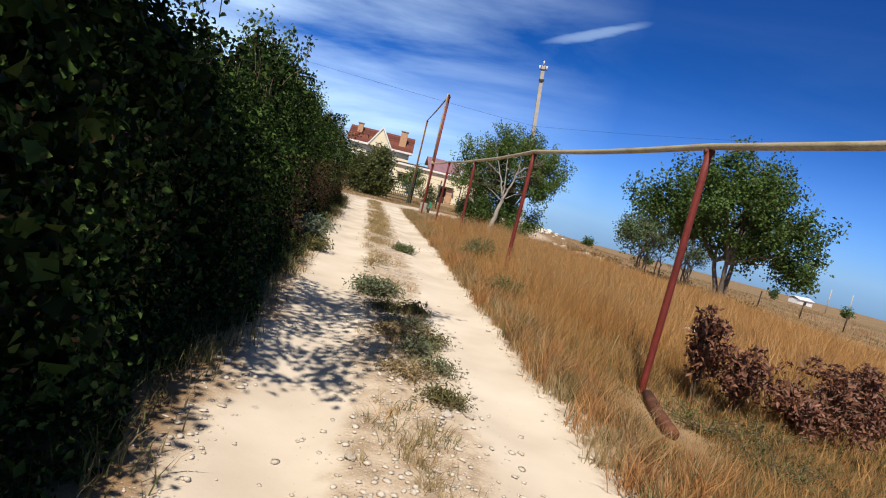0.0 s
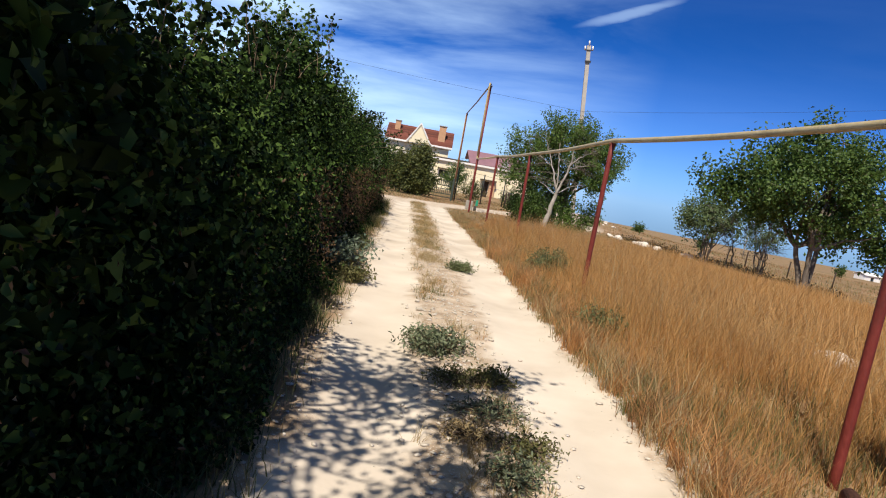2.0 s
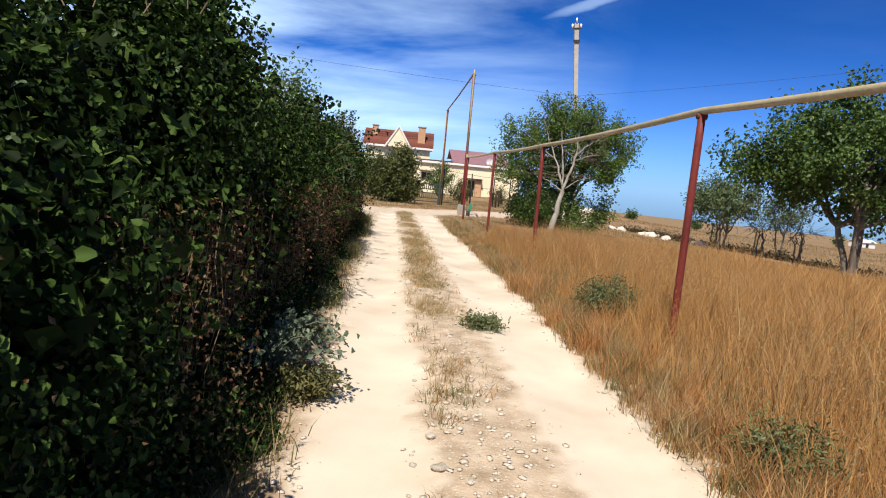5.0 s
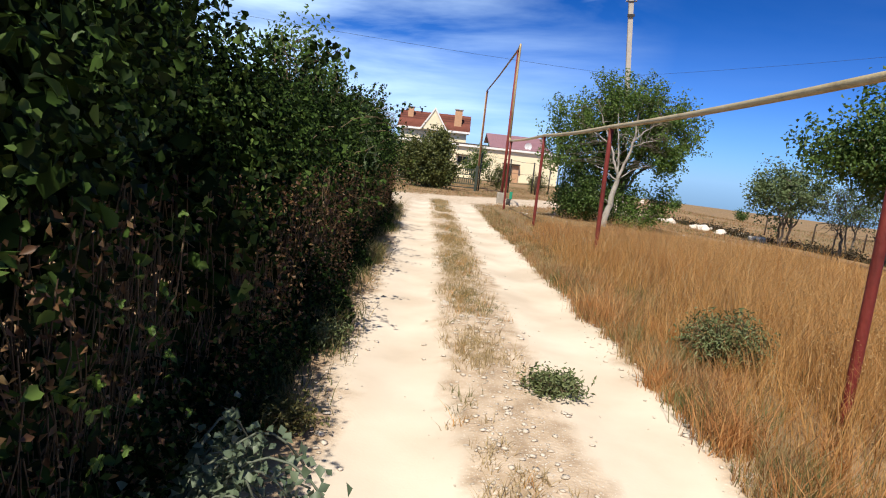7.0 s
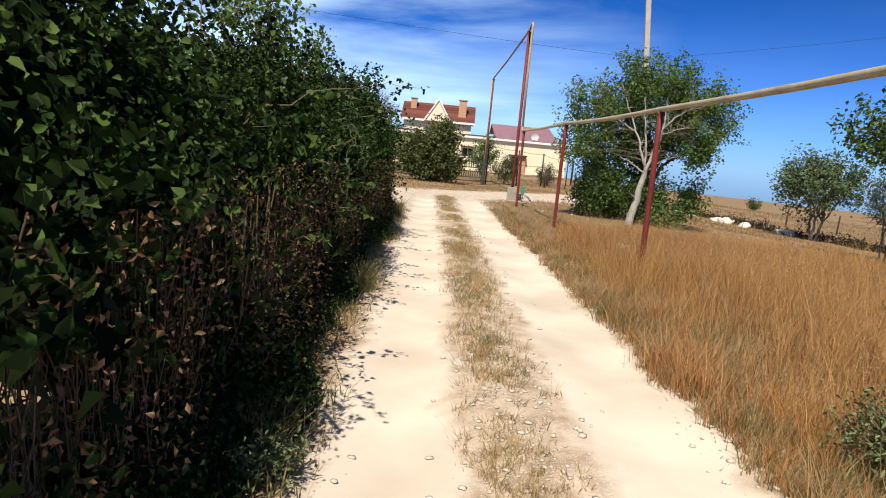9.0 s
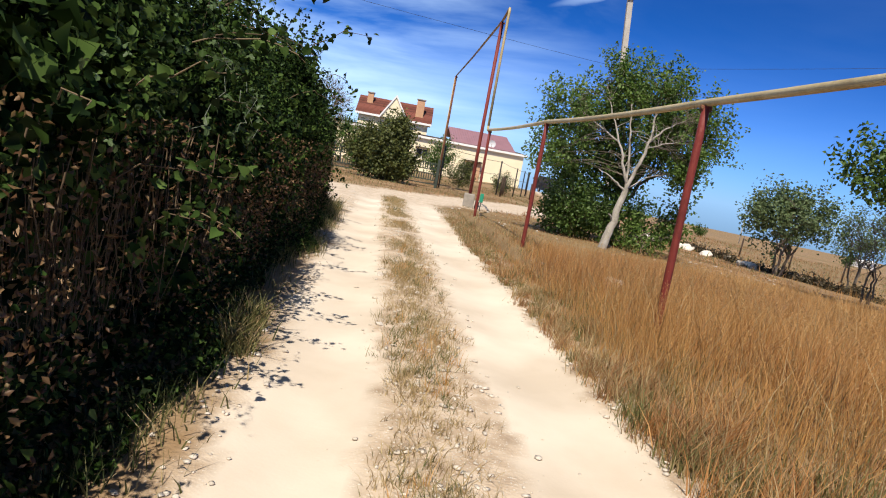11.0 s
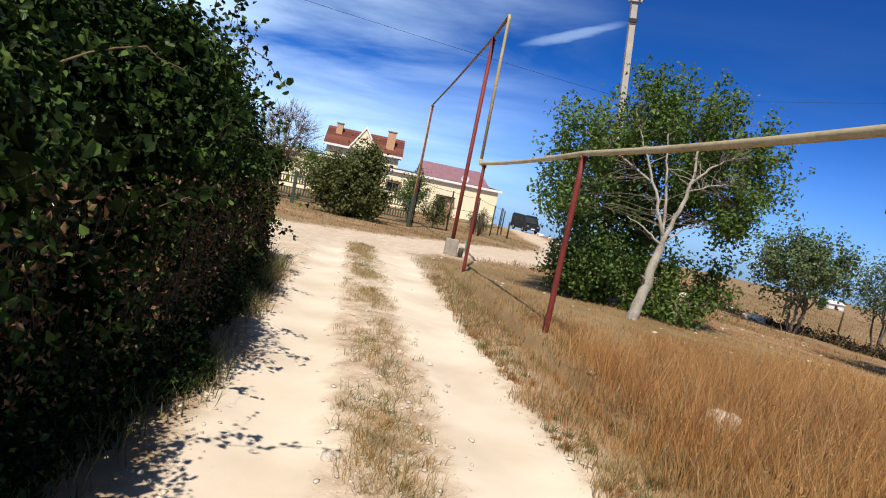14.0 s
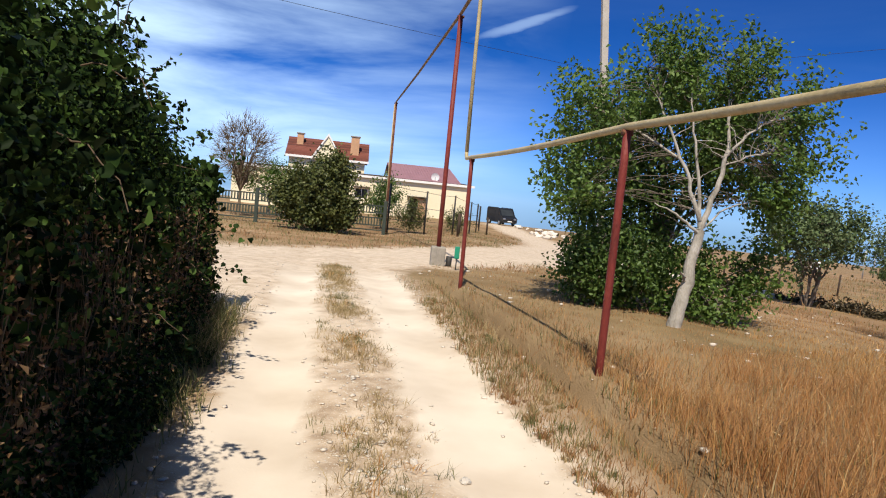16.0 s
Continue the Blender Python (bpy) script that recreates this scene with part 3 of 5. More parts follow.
def tree(name, base, fork, lobes, mat_leaf, mat_bark, label, radius=0.1, limbs=7, clusters=170, leaves=60, leaf=0.07, spread=0.2, stems=1, category="tree", twig_only=False, stem_spread=0.3):
    """A trunk with limbs and twigs to clusters of leaves. lobes: (centre, radii) of the crown; fork: where the trunk divides."""
    x, y = base
    z0 = float(ground_z(x, y))
    ob = empty(name, pose(x, y, z0))
    wood, o = Pile(), np.array([x, y, z0])
    fork = np.array(fork, float) - o
    starts = []
    for s in range(stems):
        a = 2 * np.pi * s / max(stems, 1) + rng.uniform(0, 1)
        f = fork + (np.array([math.cos(a), math.sin(a), 0]) * stem_spread if stems > 1 else 0)
        p = curve_points((0.12 * math.cos(a) * (stems > 1), 0.12 * math.sin(a) * (stems > 1), -0.1), f, 0, 7, 0.02)
        r = np.linspace(radius, radius * 0.72, 7)
        r[0] *= 1.35
        wood.add(*tube_arrays(p, r, 10))
        starts.append(f)
    size = np.array([np.prod(r) ** (1 / 1.5) for _, r in lobes])
    size = size / size.sum()
    limb_pts = []
    for k in range(limbs):
        c, r = lobes[rng.choice(len(lobes), p=size)]
        d = unit(rng.normal(size=3) + np.array([0, 0, 0.35]))
        end = np.array(c) - o + d * np.array(r) * 0.62
        p = curve_points(starts[k % stems], end, 0.18, 9, 0.06)
        wood.add(*tube_arrays(p, np.linspace(radius * 0.6, radius * 0.12, 9), 7))
        limb_pts.append(p)
    limb_pts = np.concatenate(limb_pts)
    leaves_at, turn = [], []
    for k in range(clusters):
        c, r = lobes[rng.choice(len(lobes), p=size)]
        c, r = np.array(c) - o, np.array(r)
        d = unit(rng.normal(size=3))
        q = c + d * r * rng.uniform(0.35, 1.0) ** 0.6 * rng.uniform(0.85, 1.08)
        j = limb_pts[np.argmin(((limb_pts - q) ** 2).sum(1) + 3 * np.clip(limb_pts[:, 2] - q[2], 0, None) ** 2)]
        p = curve_points(j, q, 0.05, 5, 0.04)
        wood.add(*tube_arrays(p, np.linspace(radius * 0.16 + 0.003, 0.004, 5), 4))
        if twig_only:
            for _ in range(5):
                e = q + unit(d + rng.normal(size=3) * 0.6 + np.array([0, 0, 0.7])) * rng.uniform(0.3, 0.8)
                wood.add(*tube_arrays(curve_points(q, e, 0.03, 4, 0.03), np.linspace(0.01, 0.004, 4), 3))
            continue
        n = int(leaves * rng.uniform(0.5, 1.4))
        spray = unit(d * 0.6 + np.array([0, 0, 0.9]) + rng.normal(size=3) * 0.45)
        g = np.clip(rng.normal(size=(n, 3)), -1.9, 1.9) * spread * 0.62 + spray * (rng.uniform(-1, 1.25, n) * spread * 2.0)[:, None]
        leaves_at.append(q + g)
        along = rng.uniform(0.4, 1, n // 4)[:, None]
        leaves_at.append(j * (1 - along) + q * along + rng.normal(size=(n // 4, 3)) * spread * 0.4)
        turn.append(np.repeat((d * 0.5 + np.array([0, 0, 0.5]))[None], n + n // 4, 0))
    wood.make("trunk", mat_bark, ob, smooth=True)
    if not twig_only:
        v, f = leaf_arrays(np.concatenate(leaves_at), leaf, np.concatenate(turn), broad=0.55)
        tagged(bulk("crown", v, f, mat_leaf, ob), kind="stuff")
    return tagged(ob, label, category)


tree("tree", (3.3, 32.4), (3.3, 32.4, 0.9), [((3.2, 32.2, 3.0), (1.7, 1.2, 1.5)), ((1.9, 32.1, 2.5), (1.15, 1.0, 1.5)), ((4.6, 32.2, 2.8), (1.1, 1.1, 1.0)), ((2.5, 32.2, 1.2), (1.4, 1.0, 1.0))],
     M_LEAFDARK, M_BARK, "broad leafy green tree beside the lane", radius=0.1, limbs=14, clusters=230, leaves=80, leaf=0.098, spread=0.21)
tree("shrub", (1.9, 30.7), (1.9, 30.7, 0.1), [((1.9, 30.8, 0.5), (1.0, 0.8, 0.7)), ((1.25, 30.8, 0.25), (0.5, 0.5, 0.4))], M_LEAFDARK, M_BARK, "dark green shrub growing at a tree's foot", radius=0.03, limbs=8, clusters=100, leaves=64, leaf=0.09, spread=0.18, category="shrub")
tree("shrub", (3.6, 30.4), (3.6, 30.4, 0.0), [((3.5, 30.4, 0.15), (0.9, 0.7, 0.5)), ((4.2, 30.5, 0.5), (0.4, 0.4, 0.6)), ((2.8, 30.2, 0.0), (0.5, 0.5, 0.3)), ((3.3, 30.5, 0.7), (0.4, 0.4, 0.5))], M_LEAF, M_BARK, "bright yellow-green shrub growing at a tree's foot", radius=0.03, limbs=9, clusters=64, leaves=52, leaf=0.095, spread=0.18, category="shrub")


def pale_tree():
    """A leaning pale trunk that forks into slim white limbs, with sprays of leaves about them."""
    x, y = 2.26, 29.1
    z0 = float(ground_z(x, y))
    ob = empty("pale_tree", pose(x, y, z0))
    fork = np.array([0.3, 0.15, 1.5])
    wood, twigs, nodes = Pile(), Pile(), []

    def grow(points, r0, r1, sides=8):
        pts = np.array(points, float)
        t = np.linspace(0, len(pts) - 1, 4 * len(pts))
        p = np.stack([np.interp(t, np.arange(len(pts)), pts[:, k]) for k in range(3)], 1)
        p[1:-1] += rng.normal(size=(len(p) - 2, 3)) * 0.012
        wood.add(*tube_arrays(p, np.linspace(r0, r1, len(p)), sides))
        nodes.append(p)
        return p

    grow([(0, 0, -0.15), (0.03, 0, 0.15), (0.17, 0.07, 0.8), fork], 0.125, 0.07, 12)
    f = tuple(fork)
    right = grow([f, (0.55, 0.25, 2.25), (0.68, 0.35, 2.8), (0.72, 0.6, 3.5), (0.9, 0.9, 4.3)], 0.05, 0.01)
    grow([right[8], (0.95, 0.3, 3.05), (1.5, 0.5, 3.4)], 0.028, 0.008, 6)
    grow([right[7], (1.0, 0.35, 2.7), (1.6, 0.6, 2.9)], 0.016, 0.007, 6)
    grow([f, (0.25, 0.3, 2.3), (0.16, 0.5, 3.0), (0.1, 0.8, 4.2)], 0.036, 0.008)
    left = grow([(0.28, 0.15, 1.65), (0.02, 0.3, 2.4), (-0.3, 0.55, 3.2), (-0.55, 0.9, 4.0)], 0.036, 0.008)
    grow([left[6], (-0.6, 0.6, 2.9), (-1.3, 1.0, 3.3)], 0.026, 0.007, 6)
    grow([(0.26, 0.12, 1.45), (-0.1, 0.1, 1.7), (-0.4, 0.3, 1.85)], 0.028, 0.008, 6)
    grow([f, (0.9, 0.6, 1.9), (1.7, 1.0, 2.1)], 0.018, 0.008, 6)
    grow([(0.12, 0.03, 0.7), (-0.03, -0.1, 0.85)], 0.03, 0.016, 6)
    # bare twigs on the limbs
    limbs = np.concatenate(nodes[1:7])
    for k in range(40):
        a = limbs[rng.integers(len(limbs))]
        b = a + unit(rng.normal(size=3) * np.array([1, 0.6, 0.5]) + np.array([0, 0, 0.5])) * rng.uniform(0.2, 0.6)
        wood.add(*tube_arrays(curve_points(a, b, 0.03, 5, 0.02), np.linspace(0.009, 0.003, 5), 4))
    lobes = [((2.05, 0.9, 3.0), (0.8, 0.8, 0.95)), ((1.45, 0.9, 3.6), (0.8, 0.7, 0.75)), ((0.55, 0.9, 4.0), (0.75, 0.7, 0.7)), ((-0.35, 0.9, 4.0), (0.55, 0.6, 0.65)), ((-1.25, 0.9, 3.3), (0.75, 0.7, 0.75)), ((-1.45, 0.9, 2.3), (0.7, 0.7, 0.7)), ((1.75, 1.0, 2.05), (0.55, 0.5, 0.35)), ((0.3, 1.2, 2.8), (1.4, 0.7, 1.1))]
    at, turn = [], []
    for k in range(270):
        c, r = lobes[rng.integers(len(lobes))]
        d = unit(rng.normal(size=3))
        q = np.array(c) + d * np.array(r) * rng.uniform(0.3, 1.0) ** 0.5 * rng.uniform(0.85, 1.12)
        near = np.argsort(((limbs - q) ** 2).sum(1) + 2 * np.clip(limbs[:, 2] - q[2], 0, None) ** 2)[:9]
        p = curve_points(limbs[rng.choice(near)], q, 0.12, 6, 0.05)
        twigs.add(*tube_arrays(p, np.linspace(0.006, 0.002, 6), 4))
        n = int(48 * rng.uniform(0.5, 1.5))
        spray = unit(d * 0.6 + np.array([0, 0, 0.8]) + rng.normal(size=3) * 0.4)
        at.append(q + np.clip(rng.normal(size=(n, 3)), -1.9, 1.9) * 0.085 + spray * (rng.uniform(-1, 1.3, n) * 0.34)[:, None])
        turn.append(np.repeat((d * 0.5 + np.array([0, 0, 0.5]))[None], n, 0))
    wood.make("trunk", M_PALEBARK, ob, smooth=True)
    tagged(twigs.make("twig_growth", M_BARK, ob), "thin brown twigs", kind="stuff")
    v, f_ = leaf_arrays(np.concatenate(at), 0.088, np.concatenate(turn), broad=0.55)
    tagged(bulk("crown", v, f_, M_LEAF, ob), kind="stuff")
    return tagged(ob, "leafy tree with a pale leaning forked trunk and white limbs", "tree")


pale_tree()
tree("tree", (13.4, 30.2), (13.4, 30.4, 0.9), [((12.8, 30.5, 3.2), (3.4, 2.8, 2.1)), ((10.6, 30.5, 3.0), (2.0, 2.0, 1.2)), ((15.4, 30.5, 2.4), (2.3, 2.2, 1.4)), ((13.2, 30.5, 4.7), (2.4, 2.0, 1.2)), ((16.7, 30.5, 1.2), (1.2, 1.4, 0.7))],
     M_LEAFDARK, M_BARK, "broad dark green tree standing in the dry field", radius=0.13, limbs=21, clusters=235, leaves=115, leaf=0.16, spread=0.33, stems=3, stem_spread=0.55)
tree("tree", (13.5, 43.0), (13.5, 43.0, -0.4), [((13.4, 43, 1.0), (2.0, 1.8, 1.4)), ((12.6, 43, 1.6), (1.3, 1.2, 1.0)), ((14.3, 43, 1.7), (1.2, 1.2, 0.9))],
     M_LEAFGREY, M_BARK, "grey-green many-stemmed tree in the field", radius=0.07, limbs=10, clusters=130, leaves=46, leaf=0.15, spread=0.25, stems=4)
tree("tree", (16.3, 42.0), (16.3, 42.0, -0.3), [((16.3, 42, 1.2), (1.3, 1.2, 1.3))], M_LEAFGREY, M_BARK, "thin grey-green tree with sparse foliage", radius=0.05, limbs=7, clusters=80, leaves=45, leaf=0.1, spread=0.22, stems=3)
for bx, by in ((12.2, 31.8), (11.3, 33.0)):
    tree("bare_shrub", (bx, by), (bx, by, 0.0), [((bx, by, 0.9), (0.6, 0.6, 1.0))], M_LEAFGREY, M_BARK, "bare grey twiggy sapling in the field", radius=0.035, limbs=6, clusters=22, stems=3, category="shrub", twig_only=True, stem_spread=0.15)
tree("bush", (-5.7, 50.2), (-5.7, 50.2, -0.3), [((-5.7, 50.3, 0.9), (1.75, 1.5, 1.25)), ((-5.3, 50.3, 1.9), (1.0, 1.0, 0.85)), ((-6.9, 50.4, 0.6), (0.95, 0.95, 0.95)), ((-5.6, 50.0, -0.1), (1.5, 1.1, 0.5)), ((-4.7, 50.0, 0.3), (0.8, 0.8, 0.7))],
     M_LEAFOLIVE, M_BARK, "round olive-green bush before the roadside fence", radius=0.09, limbs=10, clusters=300, leaves=60, leaf=0.17, spread=0.25, stems=3, category="bush")
tree("bare_tree", (-11.6, 60.0), (-11.6, 60, 0.6), [((-11.6, 60, 3.0), (1.9, 1.6, 2.0))], M_LEAFGREY, M_TWIG, "leafless brown tree behind the fence", radius=0.1, limbs=22, clusters=330, twig_only=True)
tree("bush", (-3.0, 59.5), (-3.0, 59.5, 0.0), [((-3.0, 59.5, 0.9), (1.1, 1.0, 1.3))], M_LEAFDARK, M_BARK, "dark green bush behind the fence", radius=0.05, limbs=6, clusters=60, leaves=50, leaf=0.13, spread=0.25, category="bush")
tree("bush", (-1.3, 58.0), (-1.3, 58.0, -0.4), [((-1.3, 58, 0.1), (0.9, 0.8, 0.9))], M_LEAFOLIVE, M_BARK, "small olive-green bush behind the fence", radius=0.04, limbs=5, clusters=50, leaves=50, leaf=0.1, spread=0.2, category="bush")
tree("bush", (2.2, 66.0), (2.2, 66.0, -0.6), [((2.2, 66, -0.2), (0.9, 0.8, 0.7))], M_LEAFOLIVE, M_BARK, "small dusty bush before the long house", radius=0.04, limbs=5, clusters=40, leaves=50, leaf=0.1, spread=0.2, category="bush")
tree("tree", (-11.0, 66.0), (-11, 66, 0.4), [((-10.5, 66, 1.2), (3.2, 1.6, 1.2))], M_LEAFBRIGHT, M_BARK, "bright green garden tree behind the fence", radius=0.07, limbs=8, clusters=110, leaves=50, leaf=0.13, spread=0.3)
# a taller tree in the hedge, whose boughs reach over the lane; its last lobe is added to shade the hedge
tree("tree", (-2.35, 3.4), (-2.1, 3.6, 2.6), [((-1.45, 3.0, 4.0), (1.1, 1.9, 0.6)), ((-0.6, 4.3, 4.1), (0.6, 1.0, 0.4)), ((-2.3, 3.2, 3.7), (0.9, 1.5, 0.8)), ((-2.2, 0.4, 3.5), (0.8, 1.7, 0.7))],
     M_LEAFDARK, M_BARK, "leafy tree in the hedge reaching over the lane", radius=0.036, limbs=14, clusters=250, leaves=36, leaf=0.085, spread=0.15)
# another tree, added so that its crown darkens the hedge and the lane's edge
tree("tree", (-2.5, 0.6), (-2.2, 0.8, 2.2), [((-1.85, 1.2, 3.2), (0.6, 2.4, 0.5)), ((-2.6, 1.5, 3.4), (0.6, 2.4, 0.7))], M_LEAFDARK, M_BARK, "leafy tree added in the hedge to shade its face", radius=0.036, limbs=12, clusters=190, leaves=40, leaf=0.085, spread=0.15)
# taller growth over the hedge's top
for sx, sy, sz, sr in ((-3.4, 11.5, 2.75, 0.6), (-4.0, 17.4, 2.6, 0.5), (-4.9, 22.0, 2.6, 0.6), (-4.6, 24.5, 2.1, 0.5)):
    tree("sapling", (sx, sy), (sx, sy, 1.6), [((sx, sy, sz), (sr * 0.8, sr, 0.55))], M_LEAF, M_BARK, "slim leafy sapling standing above the hedge", radius=0.03, limbs=6, clusters=36, leaves=34, leaf=0.07, spread=0.13, category="sapling")


# ---- the vine-grown fence along the lane ----
HEDGE_END = 27.2


def hedge_face(y):
    return centre(y) - 1.74 + 0.13 * lumps(y * 0.9, y * 0.0, 1.0) + 0.07 * lumps(y, 0 * y, 3.0, 4)


def hedge_top(y):
    return 2.5 - 0.36 * np.exp(-((y - 5.5) / 3.5) ** 2) - 0.14 * np.exp(-((y - 20) / 2.5) ** 2) + 0.2 * lumps(y, y * 0, 1.1, 2) + 0.12 * lumps(y, y * 0, 3.3, 5) + 0.35 * np.exp(-((y - 11) / 1.6) ** 2) + 0.08 * np.exp(-((y - 21) / 1.8) ** 2) - 0.35 * np.clip(y - 25.2, 0, 2) - 0.45 * np.exp(-((y - 14) / 2.2) ** 2) - 0.16 * np.exp(-((y - 9.5) / 1.8) ** 2) - 0.14 * np.exp(-((y - 7) / 1.4) ** 2) - 0.3 * np.exp(-((y - 17.5) / 1.5) ** 2)


def overhang(y, z):
    """How far the vines lean out over the lane: most near the top, least at the foot."""
    t = np.clip(z / 1.3, 0, 1)
    return (0.17 + 0.24 * np.exp(-((y - 19.6) / 2.4) ** 2)) * t * t * (3 - 2 * t) + 0.2 * np.exp(-(z / 0.75) ** 2) + (0.08 + 0.13 * t) * lumps(y * 0.9, z * 1.1, 1.4, 1) + 0.075 * lumps(y * 2.1, z * 1.0, 1.6, 4)


def hedge_points(n, inward, y_lo=-4.0, y_hi=HEDGE_END, low=0.0):
    """Points and outward directions on the hedge's skin; inward: how deep they scatter."""
    y = rng.uniform(y_lo, y_hi, n)
    s = rng.uniform(low, 1.35, n)
    top, face, depth, r = hedge_top(y), hedge_face(y), 1.25, 0.95
    front, arc, over = s < 0.6, (s >= 0.6) & (s < 1.1), s >= 1.1
    a = np.clip((s - 0.6) / 0.5, 0, 1) * np.pi / 2
    z = np.where(front, (top - r) * s / 0.6, top - r + r * np.sin(a))
    skin = face + overhang(y, np.where(front, z, top - r))
    swell = 0.12 * lumps(y * 1.6, a * 2.2, 1.5, 5) * (1 - front)
    x = np.where(front, skin, skin - r + (r + swell) * np.cos(a)) - np.where(over, (s - 1.1) / 0.25 * (depth - r), 0)
    z = z + np.where(over, 0.08 * lumps(x * 2, y * 2, 1.3), 0)
    nx, nz = np.where(front, 1.0, np.cos(a)), np.where(front, 0.0, np.sin(a))
    d = -np.abs(rng.normal(size=n)) * inward + rng.normal(size=n) * 0.05
    x, z = x + nx * d, z + nz * d
    return np.stack([x, y, ground_z(x, y) + z], 1), np.stack([nx, 0 * nx, nz], 1), z


def thin_spots(y, z):
    """Where the low part of the hedge is bare enough to look through."""
    return (y > 8.8) & (y < 24) & (z > 0.25) & (z < 1.2) & (lumps(y * 1.3, z * 1.7, 1.6, 6) > -0.1)


def hedge():
    ob = empty("vine_hedge", pose(0, 0, 0))
    P, N, z = hedge_points(180000, 0.17)
    gaps = 0.35 * lumps(P[:, 1] * 1.6, P[:, 2] * 1.9, 2.0, 3)
    keep = rng.uniform(size=len(z)) < gaps + np.clip(0.55 + (z - 0.15) / 0.9, 0.4, 1)
    bare = (z < 1.05) & (np.where(P[:, 1] < 8.5, -1, lumps(P[:, 1] * 0.5, z * 0.6, 1.0, 6)) > -0.25)
    keep &= ~(bare & (rng.uniform(size=len(z)) < 0.72))
    keep &= rng.uniform(size=len(z)) < np.clip((P[:, 1] - 2.0) / 6.0, 0.45, 1) + (z > 1.9)
    keep &= ~((P[:, 1] > 8.5) & (z < 1.5 + 0.25 * lumps(P[:, 1] * 1.4, z, 1.5, 2)) & (rng.uniform(size=len(z)) < 0.5))
    keep &= ~(thin_spots(P[:, 1], z) & (rng.uniform(size=len(z)) < 0.75))
    P, N = P[keep], N[keep]
    near = rng.uniform(0.022, 0.046, len(P)) * (1 + 0.3 * (lumps(P[:, 1] * 2.2, P[:, 2] * 2.6, 1.3, 9) > 0.2))
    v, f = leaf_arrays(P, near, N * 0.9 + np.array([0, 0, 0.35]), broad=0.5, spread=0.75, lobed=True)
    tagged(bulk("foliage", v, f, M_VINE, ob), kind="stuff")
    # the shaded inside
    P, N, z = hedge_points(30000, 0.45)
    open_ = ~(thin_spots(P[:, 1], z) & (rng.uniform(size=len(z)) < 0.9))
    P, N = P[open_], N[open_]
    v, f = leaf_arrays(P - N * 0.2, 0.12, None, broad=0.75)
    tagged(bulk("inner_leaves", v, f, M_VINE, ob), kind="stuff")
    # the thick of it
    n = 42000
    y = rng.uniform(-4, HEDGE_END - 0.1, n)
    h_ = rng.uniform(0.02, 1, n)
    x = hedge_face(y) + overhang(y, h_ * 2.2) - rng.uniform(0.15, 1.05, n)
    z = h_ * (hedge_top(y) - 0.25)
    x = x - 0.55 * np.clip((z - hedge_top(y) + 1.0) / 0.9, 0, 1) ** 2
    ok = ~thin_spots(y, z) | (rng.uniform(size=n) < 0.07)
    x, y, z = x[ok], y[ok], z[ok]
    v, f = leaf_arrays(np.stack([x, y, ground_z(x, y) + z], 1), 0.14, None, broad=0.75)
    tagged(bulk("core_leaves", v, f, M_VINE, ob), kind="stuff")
    # low growth spilling from the foot; its near-black leaves also stand for the shade there
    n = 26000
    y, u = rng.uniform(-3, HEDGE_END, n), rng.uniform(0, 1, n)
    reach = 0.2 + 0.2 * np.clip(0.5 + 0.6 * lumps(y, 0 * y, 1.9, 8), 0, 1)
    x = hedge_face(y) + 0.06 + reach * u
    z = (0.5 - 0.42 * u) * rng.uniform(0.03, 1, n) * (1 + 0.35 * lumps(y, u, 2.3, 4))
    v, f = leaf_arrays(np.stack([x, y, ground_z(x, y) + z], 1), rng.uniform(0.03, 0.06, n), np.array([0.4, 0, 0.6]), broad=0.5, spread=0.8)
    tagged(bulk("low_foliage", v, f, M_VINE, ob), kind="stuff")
    # withered growth low down
    P, N, z = hedge_points(75000, 0.2)
    keep = (z < 1.35) & ((P[:, 1] > 8.5) | (rng.uniform(size=len(z)) < 0.12)) & (rng.uniform(size=len(z)) < 0.75 + 0.25 * lumps(P[:, 1], z, 1.2))
    v, f = leaf_arrays(P[keep] + N[keep] * 0.03, 0.034, N[keep] * 0.3, broad=0.42)
    tagged(bulk("withered_leaves", v, f, M_VINEDRY, ob, ), "brown withered leaves", kind="stuff")
    # end cap
    n = 3500
    y = HEDGE_END + rng.normal(size=n) * 0.16
    x = hedge_face(y) + 0.2 - rng.uniform(0, 1.2, n)
    z = rng.uniform(0.1, 1, n) * (hedge_top(y) - 0.1)
    v, f = leaf_arrays(np.stack([x, y, ground_z(x, y) + z], 1), 0.085, np.array([0.1, 0.8, 0.3]), broad=0.62, spread=0.75, lobed=True)
    tagged(bulk("end_leaves", v, f, M_VINE, ob), kind="stuff")
    # stems climbing and hanging
    stems = Pile()
    for k in range(600):
        y = rng.uniform(-3.5, HEDGE_END)
        x = float(hedge_face(y)) - rng.uniform(0.25, 0.6)
        g = float(ground_z(x, y))
        h = rng.uniform(0.3, 1.25)
        p = curve_points((x, y, g), (x + rng.normal() * 0.1, y + rng.normal() * 0.35, g + h), 0, 6, 0.04)
        stems.add(*tube_arrays(p, np.linspace(0.005, 0.002, 6), 4))
    for k in range(2200):
        y = rng.uniform(9, HEDGE_END)
        x = float(hedge_face(y)) + rng.uniform(-0.35, 0.08)
        g = float(ground_z(x, y))
        p = curve_points((x, y, g + rng.uniform(0.15, 0.5)), (x + rng.normal() * 0.06, y + rng.normal() * 0.1, g + rng.uniform(0.9, 1.35)), 0, 5, 0.02)
        stems.add(*tube_arrays(p, np.linspace(0.0022, 0.004, 5), 3))
